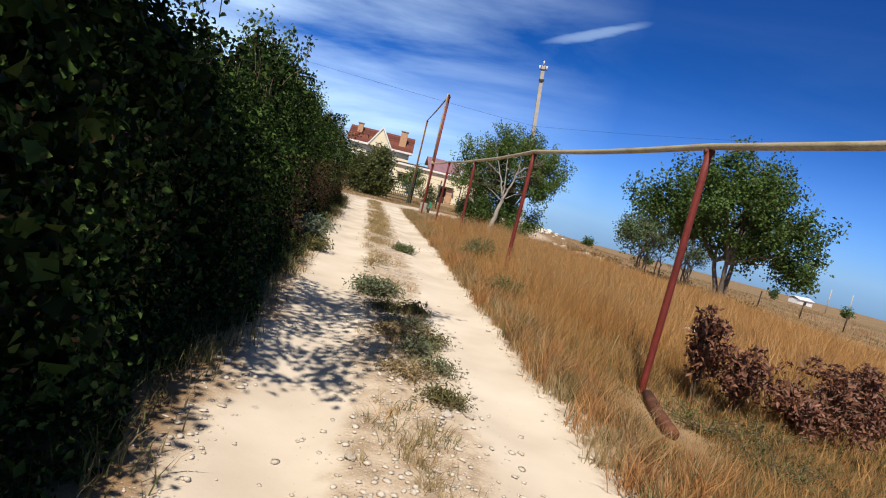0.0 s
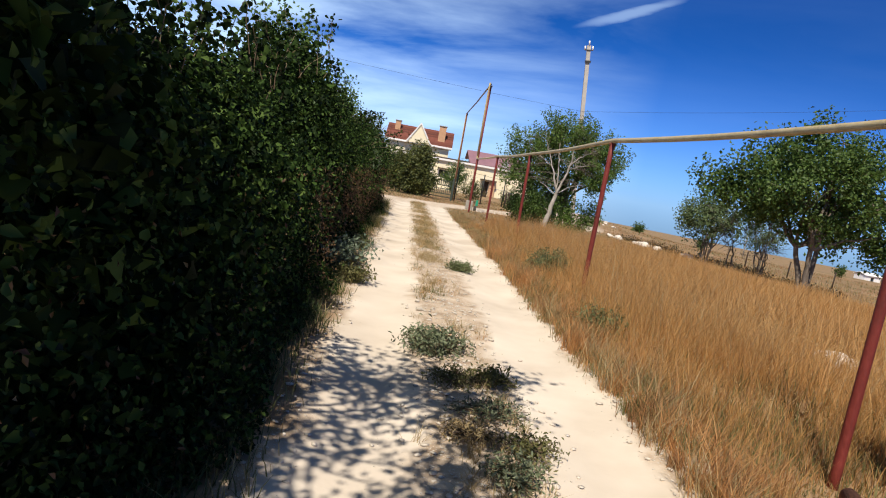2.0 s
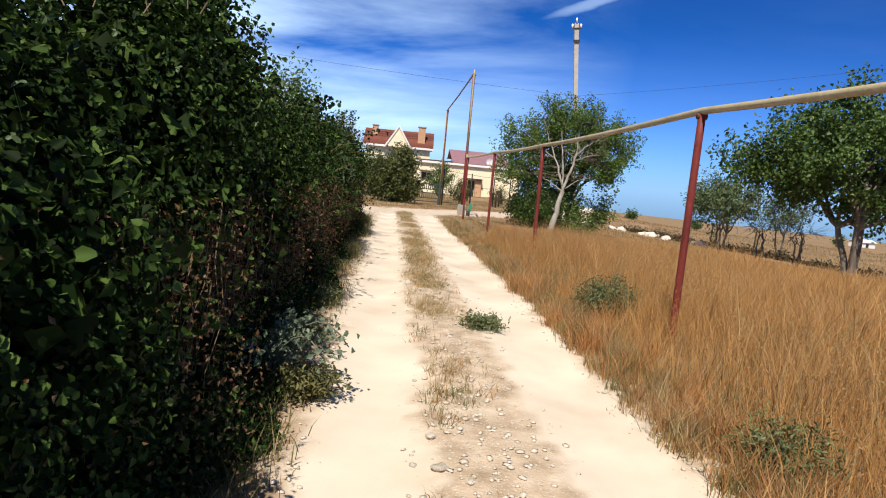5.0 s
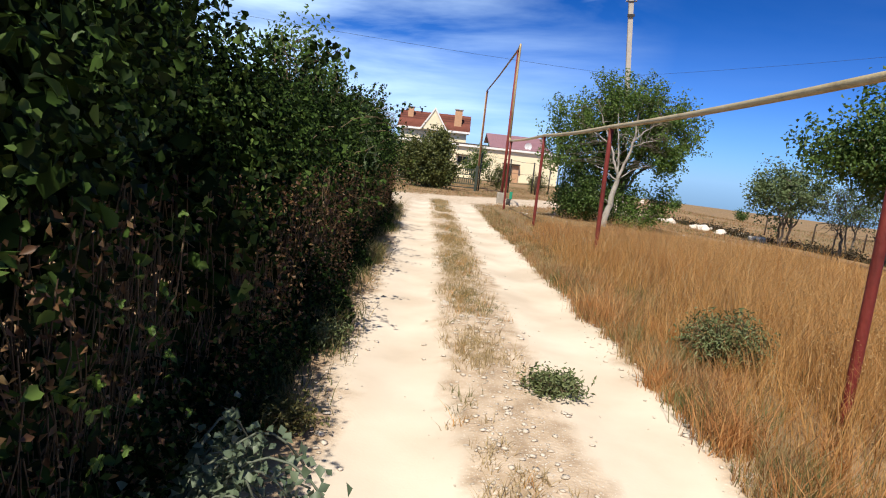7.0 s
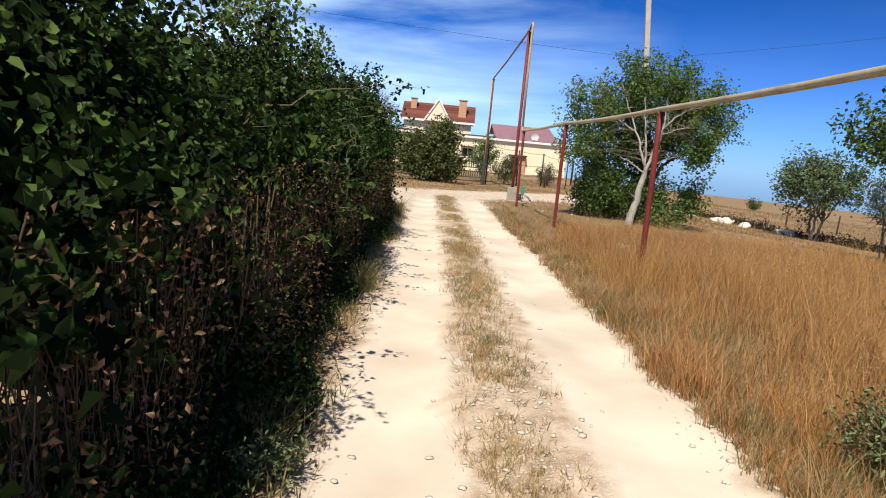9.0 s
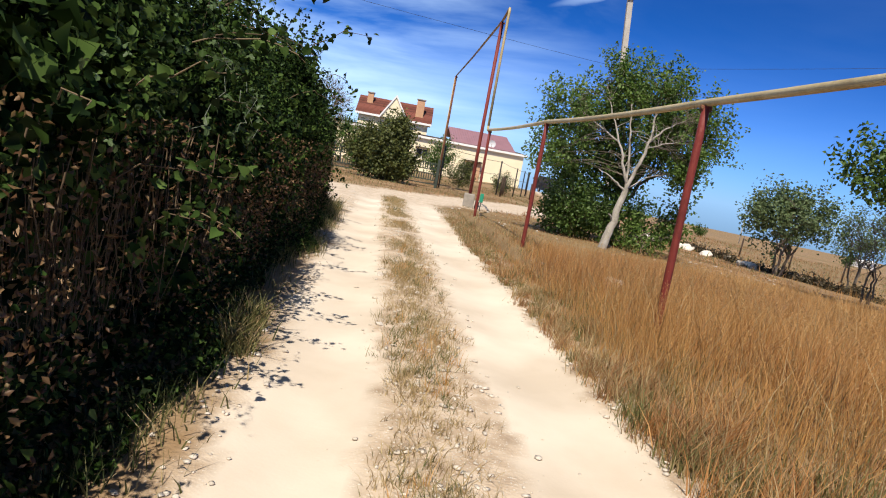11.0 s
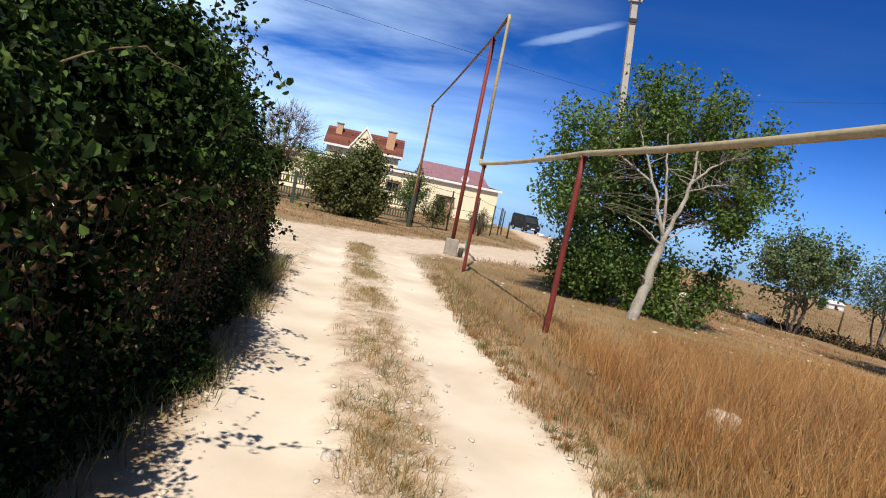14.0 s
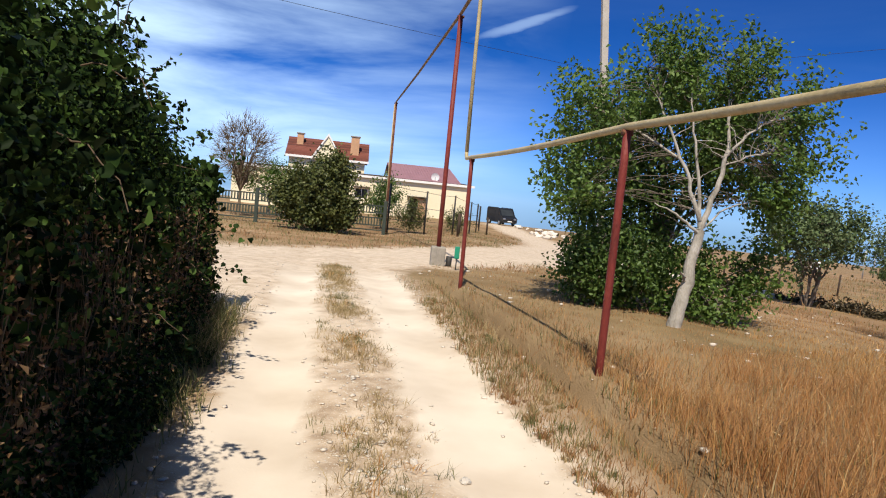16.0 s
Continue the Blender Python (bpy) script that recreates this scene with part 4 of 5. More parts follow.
    tagged(stems.make("stem_tangle", M_TWIG, ob), "thin dry stems", kind="stuff")
    # shoots that stand out from the top and the face
    shoots, tips, dirs = Pile(), [], []
    for k in range(240):
        y = rng.uniform(-2, HEDGE_END - 0.3)
        on_top = y < 9 or rng.uniform() < 0.75
        if on_top:
            x = float(hedge_face(y)) - rng.uniform(0.1, 0.9)
            z = float(hedge_top(y)) - 0.1
            d = np.array([rng.normal() * 0.4, rng.normal() * 0.5, 1.0])
        else:
            z = rng.uniform(0.6, 2.2)
            x = float(hedge_face(y) + overhang(y, z)) - 0.05
            d = np.array([1.0, rng.normal() * 0.8, rng.uniform(-0.6, 0.5)])
        a = np.array([x, y, float(ground_z(x, y)) + z])
        b = a + unit(d) * (rng.uniform(0.2, 0.55) if on_top else rng.uniform(0.3, 0.6))
        p = curve_points(a, b, 0.06, 6, 0.015)
        shoots.add(*tube_arrays(p, np.linspace(0.004, 0.002, 6), 4))
        for q in p[1:]:
            for _ in range(4):
                tips.append(q + rng.normal(size=3) * 0.035)
    tagged(shoots.make("shoot_growth", M_TWIG, ob), kind="stuff")
    v, f = leaf_arrays(np.array(tips), 0.052, np.array([0.2, 0, 0.5]), broad=0.6, lobed=True)
    tagged(bulk("shoot_leaves", v, f, M_VINE, ob), kind="stuff")
    # single large leaves on trailing vines; one bunch has a brighter leaf colour to look sunlit
    shapes, bright = [], []
    for k in range(4):
        # five pointed lobes with toothed edges, cupped about the rib
        t = np.linspace(-2.75, 2.75, 27)
        reach = (0.42 + 0.58 * np.abs(np.cos(t * 1.55)) ** 1.4) * (1 - 0.16 * np.abs(t)) * (1 + 0.09 * (np.arange(27) % 2))
        ring = np.stack([reach * np.cos(t), reach * np.sin(t), -0.25 * reach ** 2 + 0.12 * np.abs(np.sin(t * 1.55)) + rng.normal(size=27) * 0.02], 1)
        v = np.concatenate([[(-0.1, 0, 0.05)], ring]) * 0.85
        f = [(0, a, a + 1) for a in range(1, 27)]
        me = bpy.data.meshes.new("leaf")
        me.from_pydata([tuple(p) for p in v], [], [tuple(int(i) for i in q) for q in f])
        me.materials.append(M_VINEYOUNG)
        shapes.append(me)
        sunlit_copy = me.copy()
        sunlit_copy.materials[0] = M_LEAFBRIGHT
        bright.append(sunlit_copy)
    for k in range(53):
        y = rng.uniform(16.9, 17.5) if k >= 48 else rng.uniform(7.5, HEDGE_END - 1.5) if k < 40 else rng.uniform(9.5, 10.3)
        z = rng.uniform(1.4, 1.8) if k >= 48 else rng.uniform(1.3, 2.25) if k < 40 else rng.uniform(0.75, 1.25)
        x = float(hedge_face(y) + overhang(y, z)) - 0.03
        a = np.array([x, y, float(ground_z(x, y)) + z])
        b = a + np.array([rng.uniform(0.04, 0.16), rng.normal() * 0.35, rng.uniform(-0.5, 0.15)])
        p = curve_points(a, b, 0.1, 8, 0.02)
        loose = k >= 48
        if loose:
            p = p + np.array([0.1, 0, 0]) + np.outer(np.sin(np.linspace(0, 3.1, 8)), (0.06, 0, -0.12))
        pipe(p, 0.002 if loose else 0.001, M_CANE if loose else M_VINE, "trailing_vine", ob, sides=5)
        for q in p[2:]:
            lf = new("leaf", shapes[rng.integers(4)])
            lf.parent = ob
            if 40 <= k < 48:
                lf.data = bright[rng.integers(4)]
            r = rng.uniform(0.034, 0.052) if loose else rng.uniform(0.02, 0.036)
            lf.matrix_local = pose(*(q + rng.normal(size=3) * 0.02), rng.uniform(-50, 50), rng.uniform(10, 70), rng.uniform(0, 360)) @ Matrix.Diagonal((r, r, r, 1))
    return tagged(ob, "dense dark green vine hedge grown over a wire fence", "hedge")


hedge()


# ---- grass ----
def field_grass():
    ob = empty("field_grass", pose(0, 0, 0))

    def sow(name, n, x0, x1, y0, y1, h, width, mat, edge=1.2, keep=None, label="", heads=0.0, thin=True, trench=True, even=False):
        y = y0 + (y1 - y0) * rng.uniform(size=n)
        x = x0 + (x1 - x0) * rng.uniform(size=n)
        off = x - centre(y)
        inside = np.minimum(x - x0, x1 - x)
        feather = np.clip(inside / (0.22 * (x1 - x0)), 0, 1) if x0 > 0 else np.clip((x1 - x) / 1.5, 0, 1)
        feather = feather * np.clip(np.minimum(y - y0 + 2, y1 - y) / (0.2 * (y1 - y0)), 0, 1)
        ok = (rng.uniform(size=n) < feather) & (off > edge + 0.12 * lumps(x, y, 4.0)) & (cross_distance(x, y) > 2.6)
        ok &= ~(trench & (np.abs(off - 1.97) < 0.13) & (y > 22) & (y < 32.5))
        if thin:
            ok &= rng.uniform(size=n) < np.clip(1.6 - (y - 19.5 - 0.5 * np.clip(x - 0.5, 0, 5)) / 6 + 0.35 * lumps(x, y, 2.6, 4) + np.clip((x - 6) / 3, 0, 1), 0.22, 1)
        if keep is not None:
            ok &= rng.uniform(size=n) < keep(x, y)
        x, y, off = x[ok], y[ok], off[ok]
        grown = np.clip((off - edge) / np.interp(y, [6, 14], [0.55, 1.0]), 0.25, 1) * np.clip(1 - (y - 22 - 0.5 * np.clip(x - 0.5, 0, 5)) / 6, 0.17, 1)
        grown = grown * np.clip((np.hypot((x - 2.42) * 1.3, (y - 5.9) * 0.6) - 0.25) / 0.6, 0.2, 1) * np.clip((y - 5.5) / 3.0, 0.42, 1)
        grown = grown * np.clip((np.hypot(x - 0.85, y - 22.3) - 0.1) / 0.5, 0.5, 1)
        if even:
            grown = np.ones(len(x))
        H = h * grown * rng.uniform(0.45, 1.2, len(x)) * (1 + 0.28 * lumps(x, y, 0.8, 2) + 0.26 * lumps(x, y, 3.1, 5))
        v, f = blade_arrays(x, y, ground_z(x, y), H, 0.7, width)
        tagged(bulk(name, v, f, mat, ob), label, kind="stuff")
        if heads:
            tip = v.reshape(-1, 5, 3)[:, 4][H > 0.3]
            v, f = leaf_arrays(tip, heads, None, broad=0.28)
            tagged(bulk("seed_heads", v, f, M_STRAW if mat is M_STRAW else M_SEED, ob), kind="stuff")

    clump = lambda x, y: np.clip(0.55 + 0.5 * lumps(x, y, 2.2, 1), 0.1, 1)
    patch = lambda x, y: np.clip(0.62 + 0.55 * lumps(x, y, 0.55, 13), 0.12, 1)
    ruddy = lambda x, y: np.clip(0.05 + 0.5 * lumps(x, y, 0.9, 11) + (y - 19) / 7, 0, 0.85)
    sow("near_blades", 520000, -2.5, 5.2, -3, 34, 0.56, 0.0018, M_GRASS, keep=lambda x, y: clump(x, y) * patch(x, y) * (1 - ruddy(x, y)), heads=0.02)
    sow("ruddy_blades", 420000, -2.5, 5.2, -3, 34, 0.5, 0.0018, M_REDGRASS, keep=lambda x, y: clump(x, y) * ruddy(x, y), heads=0.016)
    # tufts along the verge
    for name, count, mat, tall in (("straw_tufts", 150, M_STRAW, 0.26), ("olive_tufts", 110, M_GREENGRASS, 0.22), ("brown_tufts", 170, M_BROWNGRASS, 0.24), ("ruddy_tufts", 120, M_REDGRASS, 0.3)):
        ty = rng.uniform(3, 17 if mat is M_REDGRASS else 30, count)
        tx = centre(ty) + 1.2 + np.abs(rng.normal(size=count)) * 0.28
        x, y = np.repeat(tx, 60), np.repeat(ty, 60)
        size = np.repeat(rng.uniform(0.5, 1.3, count) * np.interp(ty, [17, 22], [1.0, 0.3]), 60)
        x, y = x + rng.normal(size=len(x)) * 0.06 * size, y + rng.normal(size=len(x)) * 0.06 * size
        v, f = blade_arrays(x, y, ground_z(x, y), tall * size * rng.uniform(0.4, 1.2, len(x)), 0.9, 0.0028)
        tagged(bulk(name, v, f, mat, ob), kind="stuff")
    sow("mid_blades", 120000, 2.6, 13, -2, 36, 0.58, 0.0052, M_GRASS)
    sow("far_blades", 62000, 7, 48, 0, 72, 0.5, 0.02, M_GRASS)
    sow("pale_blades", 30000, -2.5, 6, -1, 32, 0.62, 0.0025, M_STRAW, keep=lambda x, y: clump(x, y) * patch(x + 3, y))
    sow("under_blades", 60000, -2.5, 7, -1, 30, 0.3, 0.003, M_GREENGRASS, keep=lambda x, y: 1.05 - patch(x, y))
    sow("dull_blades", 90000, -2.5, 8, -1, 34, 0.42, 0.003, M_BROWNGRASS, keep=lambda x, y: 1.1 - patch(x, y))
    sow("verge_blades", 26000, -3.5, 3.5, -1, 36, 0.16, 0.003, M_STRAW, edge=1.0, keep=lambda x, y: np.exp(-np.clip(x - centre(y) - 1.1, 0, 9) * 1.6))
    sow("green_blades", 22000, -3.5, 5.5, -1, 30, 0.26, 0.0028, M_GREENGRASS, edge=1.12, keep=lambda x, y: np.clip(lumps(x, y, 1.1, 7), 0, 1) * np.exp(-np.clip(x - centre(y) - 1.2, 0, 9) * 0.7))
    sow("short_blades", 120000, -2.5, 12, 20, 50, 0.36, 0.0035, M_BROWNGRASS, keep=lambda x, y: np.clip(0.5 + 0.8 * lumps(x, y, 1.7, 3), 0.1, 1), thin=False)
    sow("russet_blades", 60000, -2.5, 12, 21, 50, 0.4, 0.003, M_REDGRASS, keep=lambda x, y: np.clip(0.3 + 0.9 * lumps(x, y, 2.3, 8), 0, 1), thin=False)
    sow("dry_tufts", 40000, -2.5, 9, 19, 40, 0.5, 0.003, M_STRAW, keep=lambda x, y: np.clip(lumps(x, y, 3.3, 6) * 2 - 0.5, 0, 1), thin=False)
    for name, mat, seed in (("verge_straw", M_STRAW, 2), ("verge_brown", M_BROWNGRASS, 7), ("verge_olive", M_GREENGRASS, 12)):
        sow(name, 130000, -3.0, 2.6, 3, 33, 0.15, 0.0028, mat, edge=1.16, keep=lambda x, y: np.clip(0.35 + 0.8 * lumps(x, y, 2.4, seed), 0, 1) * np.exp(-np.clip(x - centre(y) - np.interp(y, [15, 22], [1.5, 1.9]), 0, 9) * 1.6), thin=False, even=True)
    sow("plain_brown", 40000, 5, 70, 34, 120, 0.3, 0.012, M_BROWNGRASS, keep=lambda x, y: np.clip(0.4 + lumps(x, y, 0.5, 3), 0, 1), thin=False, even=True)
    sow("plain_olive", 30000, 5, 70, 34, 120, 0.3, 0.014, M_GREENGRASS, keep=lambda x, y: np.clip(0.1 + lumps(x, y, 0.4, 9), 0, 1), thin=False, even=True)
    # a narrow row of dark brown blades down the trench
    sow("trench_blades", 90000, -2.5, 2.5, 21, 33, 0.13, 0.005, M_DARKBROWN, keep=lambda x, y: np.exp(-((x - centre(y) - 1.95) / 0.07) ** 2) * np.clip(0.6 + lumps(x, y, 3.0, 2), 0.1, 1), thin=False, trench=False, even=True)
    sow("weed_blades", 40000, 1.2, 6.5, 0.5, 9, 0.34, 0.004, M_GREENGRASS)
    sow("dark_blades", 24000, 1.2, 7.5, 0.5, 9, 0.4, 0.003, M_BROWNGRASS)
    return tagged(ob, "tall dry golden grass of the field", "grass", kind="stuff")


field_grass()


def strip_grass():
    ob = empty("strip_grass", pose(0, 0, 0))
    for name, n, mat, h, seed in (("straw_blades", 3200, M_STRAW, 0.075, 5), ("pale_blades", 1500, M_STRAW, 0.11, 9), ("green_blades", 1300, M_GREENGRASS, 0.08, 8), ("gold_blades", 350, M_GRASS, 0.11, 2)):
        y = rng.uniform(-0.5, 34, n)
        off = rng.normal(size=n) * 0.15 - np.interp(y, [7, 9, 18, 22], [0.0, 0.11, 0.09, 0.03])
        x = centre(y) + off
        cover = np.clip(lumps(x * 1.5, y, 1.3, seed) * 1.7 + np.interp(y, [0, 5, 8, 10, 15, 19, 36], [-0.55, -0.35, 0.0, -0.05, 0.05, 0.4, 0.4]), 0, 1)
        ok = (rng.uniform(size=n) < cover) & (np.abs(off) < 0.4)
        x, y = np.repeat(x[ok], 16), np.repeat(y[ok], 16)
        x, y = x + rng.normal(size=len(x)) * 0.03, y + rng.normal(size=len(x)) * 0.03
        v, f = blade_arrays(x, y, ground_z(x, y), h * rng.uniform(0.3, 1.4, len(x)), 1.3, 0.0022)
        tagged(bulk(name, v, f, mat, ob), kind="stuff")
    return tagged(ob, "dry short grass between the wheel ruts", "grass", kind="stuff")


strip_grass()


def hedge_foot_grass():
    ob = empty("hedge_foot_grass", pose(0, 0, 0))
    # dark_blades grow nearest the hedge, their colour darkened as if shaded
    for name, n, mat, h in (("straw_blades", 1300, M_STRAW, 0.16), ("green_blades", 3600, M_GREENGRASS, 0.16), ("dark_blades", 10000, M_SHADETONEGRASS, 0.2)):
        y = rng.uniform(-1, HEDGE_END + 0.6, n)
        x = hedge_face(y) + (0.2 if mat is M_SHADETONEGRASS else 0.36) + np.abs(rng.normal(size=n)) * 0.12
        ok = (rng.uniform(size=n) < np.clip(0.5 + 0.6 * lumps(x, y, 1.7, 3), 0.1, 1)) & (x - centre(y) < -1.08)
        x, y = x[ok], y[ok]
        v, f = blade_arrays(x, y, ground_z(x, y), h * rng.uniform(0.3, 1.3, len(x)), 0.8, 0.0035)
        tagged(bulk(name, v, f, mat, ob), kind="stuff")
    return tagged(ob, "dry and green grass along the hedge's foot", "grass", kind="stuff")


hedge_foot_grass()


def far_scrub(name, mat, sign):
    """Short dry growth on the verge before the roadside fence."""
    n = 36000
    x, y = rng.uniform(-22, 12, n), rng.uniform(36, 75, n)
    ok = (cross_distance(x, y) > 2.3) & (rng.uniform(size=n) < np.clip(0.5 + sign * lumps(x, y, 0.8, 5), 0.05, 1))
    x, y = x[ok], y[ok]
    h = (0.12 + 0.1 * np.clip(lumps(x, y, 0.9, 3), 0, 1)) * rng.uniform(0.3, 1.3, len(x))
    v, f = blade_arrays(x, y, ground_z(x, y), h, 1.2, 0.008)
    return tagged(bulk(name, v, f, mat), "short dry grass on the verge across the road", "grass", kind="stuff")


far_scrub("verge_grass", M_BROWNGRASS, 1)
far_scrub("green_verge_grass", M_GREENGRASS, -0.8)


def weed(name, x, y, r, h, n, leaf, mat, label, category="weed"):
    z = float(ground_z(x, y))
    ob = empty(name, pose(x, y, z))
    stems, pts = Pile(), []
    for k in range(n):
        a, t = rng.uniform(0, 2 * np.pi), rng.uniform(0.2, 1) ** 0.7
        end = np.array([r * t * math.cos(a), r * t * math.sin(a), h * rng.uniform(0.4, 1.05) * (1 - 0.45 * t * t)])
        p = curve_points((0, 0, -0.02), end, 0.04, 5, 0.012)
        stems.add(*tube_arrays(p, np.linspace(0.005, 0.002, 5), 3))
        for q in p[1:]:
            pts.extend(q + rng.normal(size=(4, 3)) * leaf * 0.8)
    tagged(stems.make("stem_tangle", M_TWIG, ob), kind="stuff")
    v, f = leaf_arrays(np.array(pts), leaf, np.array([0, 0, 0.6]), broad=0.3)
    tagged(bulk("foliage", v, f, mat, ob), kind="stuff")
    return tagged(ob, label, category)


weed("weed", -0.46, 12.8, 0.24, 0.14, 80, 0.045, M_HERB, "grey-green weed growing on the lane's middle strip")
weed("weed", -0.5, 7.9, 0.34, 0.15, 130, 0.05, M_WEED, "large grey-green weed on the lane's middle strip")
weed("weed", 0.0, 7.2, 0.22, 0.07, 36, 0.045, M_GREENGRASS, "straggling dusty weed on the lane's middle strip")
weed("weed", 1.05, 13.9, 0.42, 0.5, 260, 0.045, M_HERB, "grey-green herb clump among dry grass")
weed("weed", 1.25, 9.7, 0.35, 0.35, 90, 0.05, M_HERB, "grey-green herb clump among dry grass")
weed("weed", 0.12, 5.6, 0.2, 0.1, 40, 0.04, M_WEED, "dusty weed at the rut's edge")
for wx, wy, wr, wm in ((-0.28, 7.1, 0.2, M_GREENGRASS), (0.02, 6.5, 0.24, M_WEED), (0.2, 6.0, 0.2, M_GREENGRASS), (-0.1, 6.1, 0.18, M_STRAW), (0.3, 5.2, 0.18, M_WEED), (0.1, 4.9, 0.2, M_STRAW), (0.38, 4.5, 0.16, M_GREENGRASS)):
    weed("weed", wx, wy, wr * 1.35, 0.065, 46, 0.032, wm, "low straggling weed among gravel on the lane's strip")


def dead_shrub(x, y, r, h, arms, label):
    """Arching stems with bunches of withered leaves that droop from them."""
    z0 = float(ground_z(x, y))
    ob = empty("dead_shrub", pose(x, y, z0))
    stems, at, turn = Pile(), [], []
    for k in range(arms):
        a = rng.uniform(0, 2 * np.pi)
        wide, tall = r * rng.uniform(0.2, 1.1), h * rng.uniform(0.55, 1.05)
        bow = np.array([math.cos(a), math.sin(a), 0])
        t = np.linspace(0, 1, 9)[:, None]
        p = bow * wide * t ** 1.3 + np.array([0, 0, 1.0]) * (tall * np.sin(t * rng.uniform(1.5, 2.3)) - 0.05) + rng.normal(size=(9, 3)) * 0.012
        stems.add(*tube_arrays(p, np.linspace(0.007, 0.002, 9), 4))
        for q in p[3:]:
            if rng.uniform() < 0.75:
                n = rng.integers(6, 16)
                drop = np.abs(rng.normal(size=n)) * 0.07
                at.append(q + np.stack([rng.normal(size=n) * 0.045, rng.normal(size=n) * 0.045, -drop], 1))
                turn.append(np.repeat((bow * 0.8 + np.array([0, -0.3, 0.2]))[None], n, 0))
    P = np.concatenate(at)
    P[:, 2] = np.clip(P[:, 2], 0.03, None)
    tagged(stems.make("stem_tangle", M_TWIG, ob), "thin grey dry stems", kind="stuff")
    v, f = leaf_arrays(P, 0.075, np.concatenate(turn), broad=0.4)
    tagged(bulk("foliage", v, f, M_DEAD, ob), "withered hanging leaves", kind="stuff")
    return tagged(ob, label, "shrub")


dead_shrub(3.12, 7.1, 0.2, 1.12, 20, "tall dead brown shrub with withered hanging leaves")
dead_shrub(3.55, 7.0, 0.45, 0.8, 26, "dead purple-brown shrub beside the pipe post")
dead_shrub(4.2, 6.85, 0.7, 0.6, 40, "dead purple-brown shrub in the dry grass")
dead_shrub(4.85, 7.2, 0.6, 0.88, 38, "dead purple-brown shrub in the dry grass")
dead_shrub(5.7, 7.2, 0.85, 0.66, 46, "dead purple-brown shrub in the dry grass")
dead_shrub(6.6, 7.5, 0.7, 0.8, 40, "dead purple-brown shrub in the dry grass")
for hx, hy in ((2.9, 6.2), (3.3, 5.6), (3.7, 6.5), (3.0, 5.0), (3.4, 4.4)):
    weed("weed", hx, hy, 0.5, 0.24, 34, 0.035, M_GREENGRASS, "dusty green weed under the dead shrubs")


def bramble(x, y):
    """Arching canes with paired leaves."""
    z = float(ground_z(x, y))
    ob = empty("bramble", pose(x, y, z))
    at, turn = [], []
    for k in range(14):
        a = rng.uniform(-1.7, 1.5)
        reach, h = rng.uniform(0.3, 0.6), rng.uniform(0.25, 0.5)
        t = np.linspace(0, 1, 9)
        p = np.stack([reach * t * math.cos(a), reach * t * math.sin(a), h * np.sin(t * 2.4) + 0.02], 1)
        pipe(p, 0.005, M_CANE, "cane", ob, sides=5)
        for q in p[2:]:
            at.extend(q + rng.normal(size=(5, 3)) * 0.04)
    v, f = leaf_arrays(np.array(at), 0.05, np.array([0.1, -0.3, 0.9]), broad=0.65)
    tagged(bulk("foliage", v, f, M_BRAMBLE, ob), kind="stuff")
    return tagged(ob, "green bramble arching out of the hedge's foot", "bramble")


bramble(-2.05, 10.25)
weed("weed", -1.72, 10.2, 0.26, 0.22, 90, 0.05, M_GREENGRASS, "dusty green growth at the hedge's foot")
weed("weed", -2.02, 11.6, 0.2, 0.16, 60, 0.04, M_GREENGRASS, "dusty green growth at the hedge's foot")
weed("weed", -2.2, 13.1, 0.18, 0.16, 50, 0.045, M_HERB, "dusty green growth at the hedge's foot")


def grass_tuft(x, y, r, h, label):
    """A tuft of bent blades."""
    z = float(ground_z(x, y))
    ob = empty("grass_tuft", pose(x, y, z))
    for name, n, mat in (("green_growth", 200, M_GREENGRASS), ("dry_growth", 70, M_STRAW)):
        a, t = rng.uniform(0, 2 * np.pi, n), np.sqrt(rng.uniform(size=n)) * r
        u, w = t * np.cos(a), t * np.sin(a)
        v, f = blade_arrays(u, w, ground_z(x + u, y + w) - z, h * rng.uniform(0.35, 1.2, n), 1.1, 0.0035)
        tagged(bulk(name, v, f, mat, ob), kind="stuff")
    return tagged(ob, label, "grass")


for gx, gy, gr in ((-2.62, 17.1, 0.13), (-2.7, 17.6, 0.12), (-2.33, 13.4, 0.11)):
    grass_tuft(gx, gy, gr, 0.26, "tuft of dusty green grass at the hedge's foot")
for gx, gy, gr in ((-3.75, 25.2, 0.2), (-3.85, 26.0, 0.22), (-3.95, 26.8, 0.24), (-4.3, 27.4, 0.25)):
    grass_tuft(gx, gy, gr, 0.34, "brown and green grass tuft at the hedge's end")


def rusty_stub():
    run = [(2.56, 6.85), (2.5, 6.4), (2.44, 6.0), (2.38, 5.6)]
    ob = pipe([(x, y, float(ground_z(x, y)) + 0.05) for x, y in run], 0.06, M_RUST, "old_pipe", sides=14)
    return tagged(ob, "short length of rusty brown pipe lying by the post", "pipe")


rusty_stub()


def dark_leaf_band():
    """Low dark leaves in a band across the field."""
    n = 9000
    t = rng.uniform(size=n)
    x, y = 11.2 + 6.5 * t + rng.normal(size=n) * 0.35, 54 - 18 * t + rng.normal(size=n) * 0.35
    z = ground_z(x, y) + np.abs(rng.normal(size=n)) * 0.14 * (1 + lumps(x, y, 1.5))
    v, f = leaf_arrays(np.stack([x, y, z], 1), 0.16, np.array([0, 0, 0.4]), broad=0.4)
    return tagged(bulk("field_scrub", v, f, M_DARKBROWN), "low dark brown leaves in a band across the field", "scrub", kind="stuff")


dark_leaf_band()


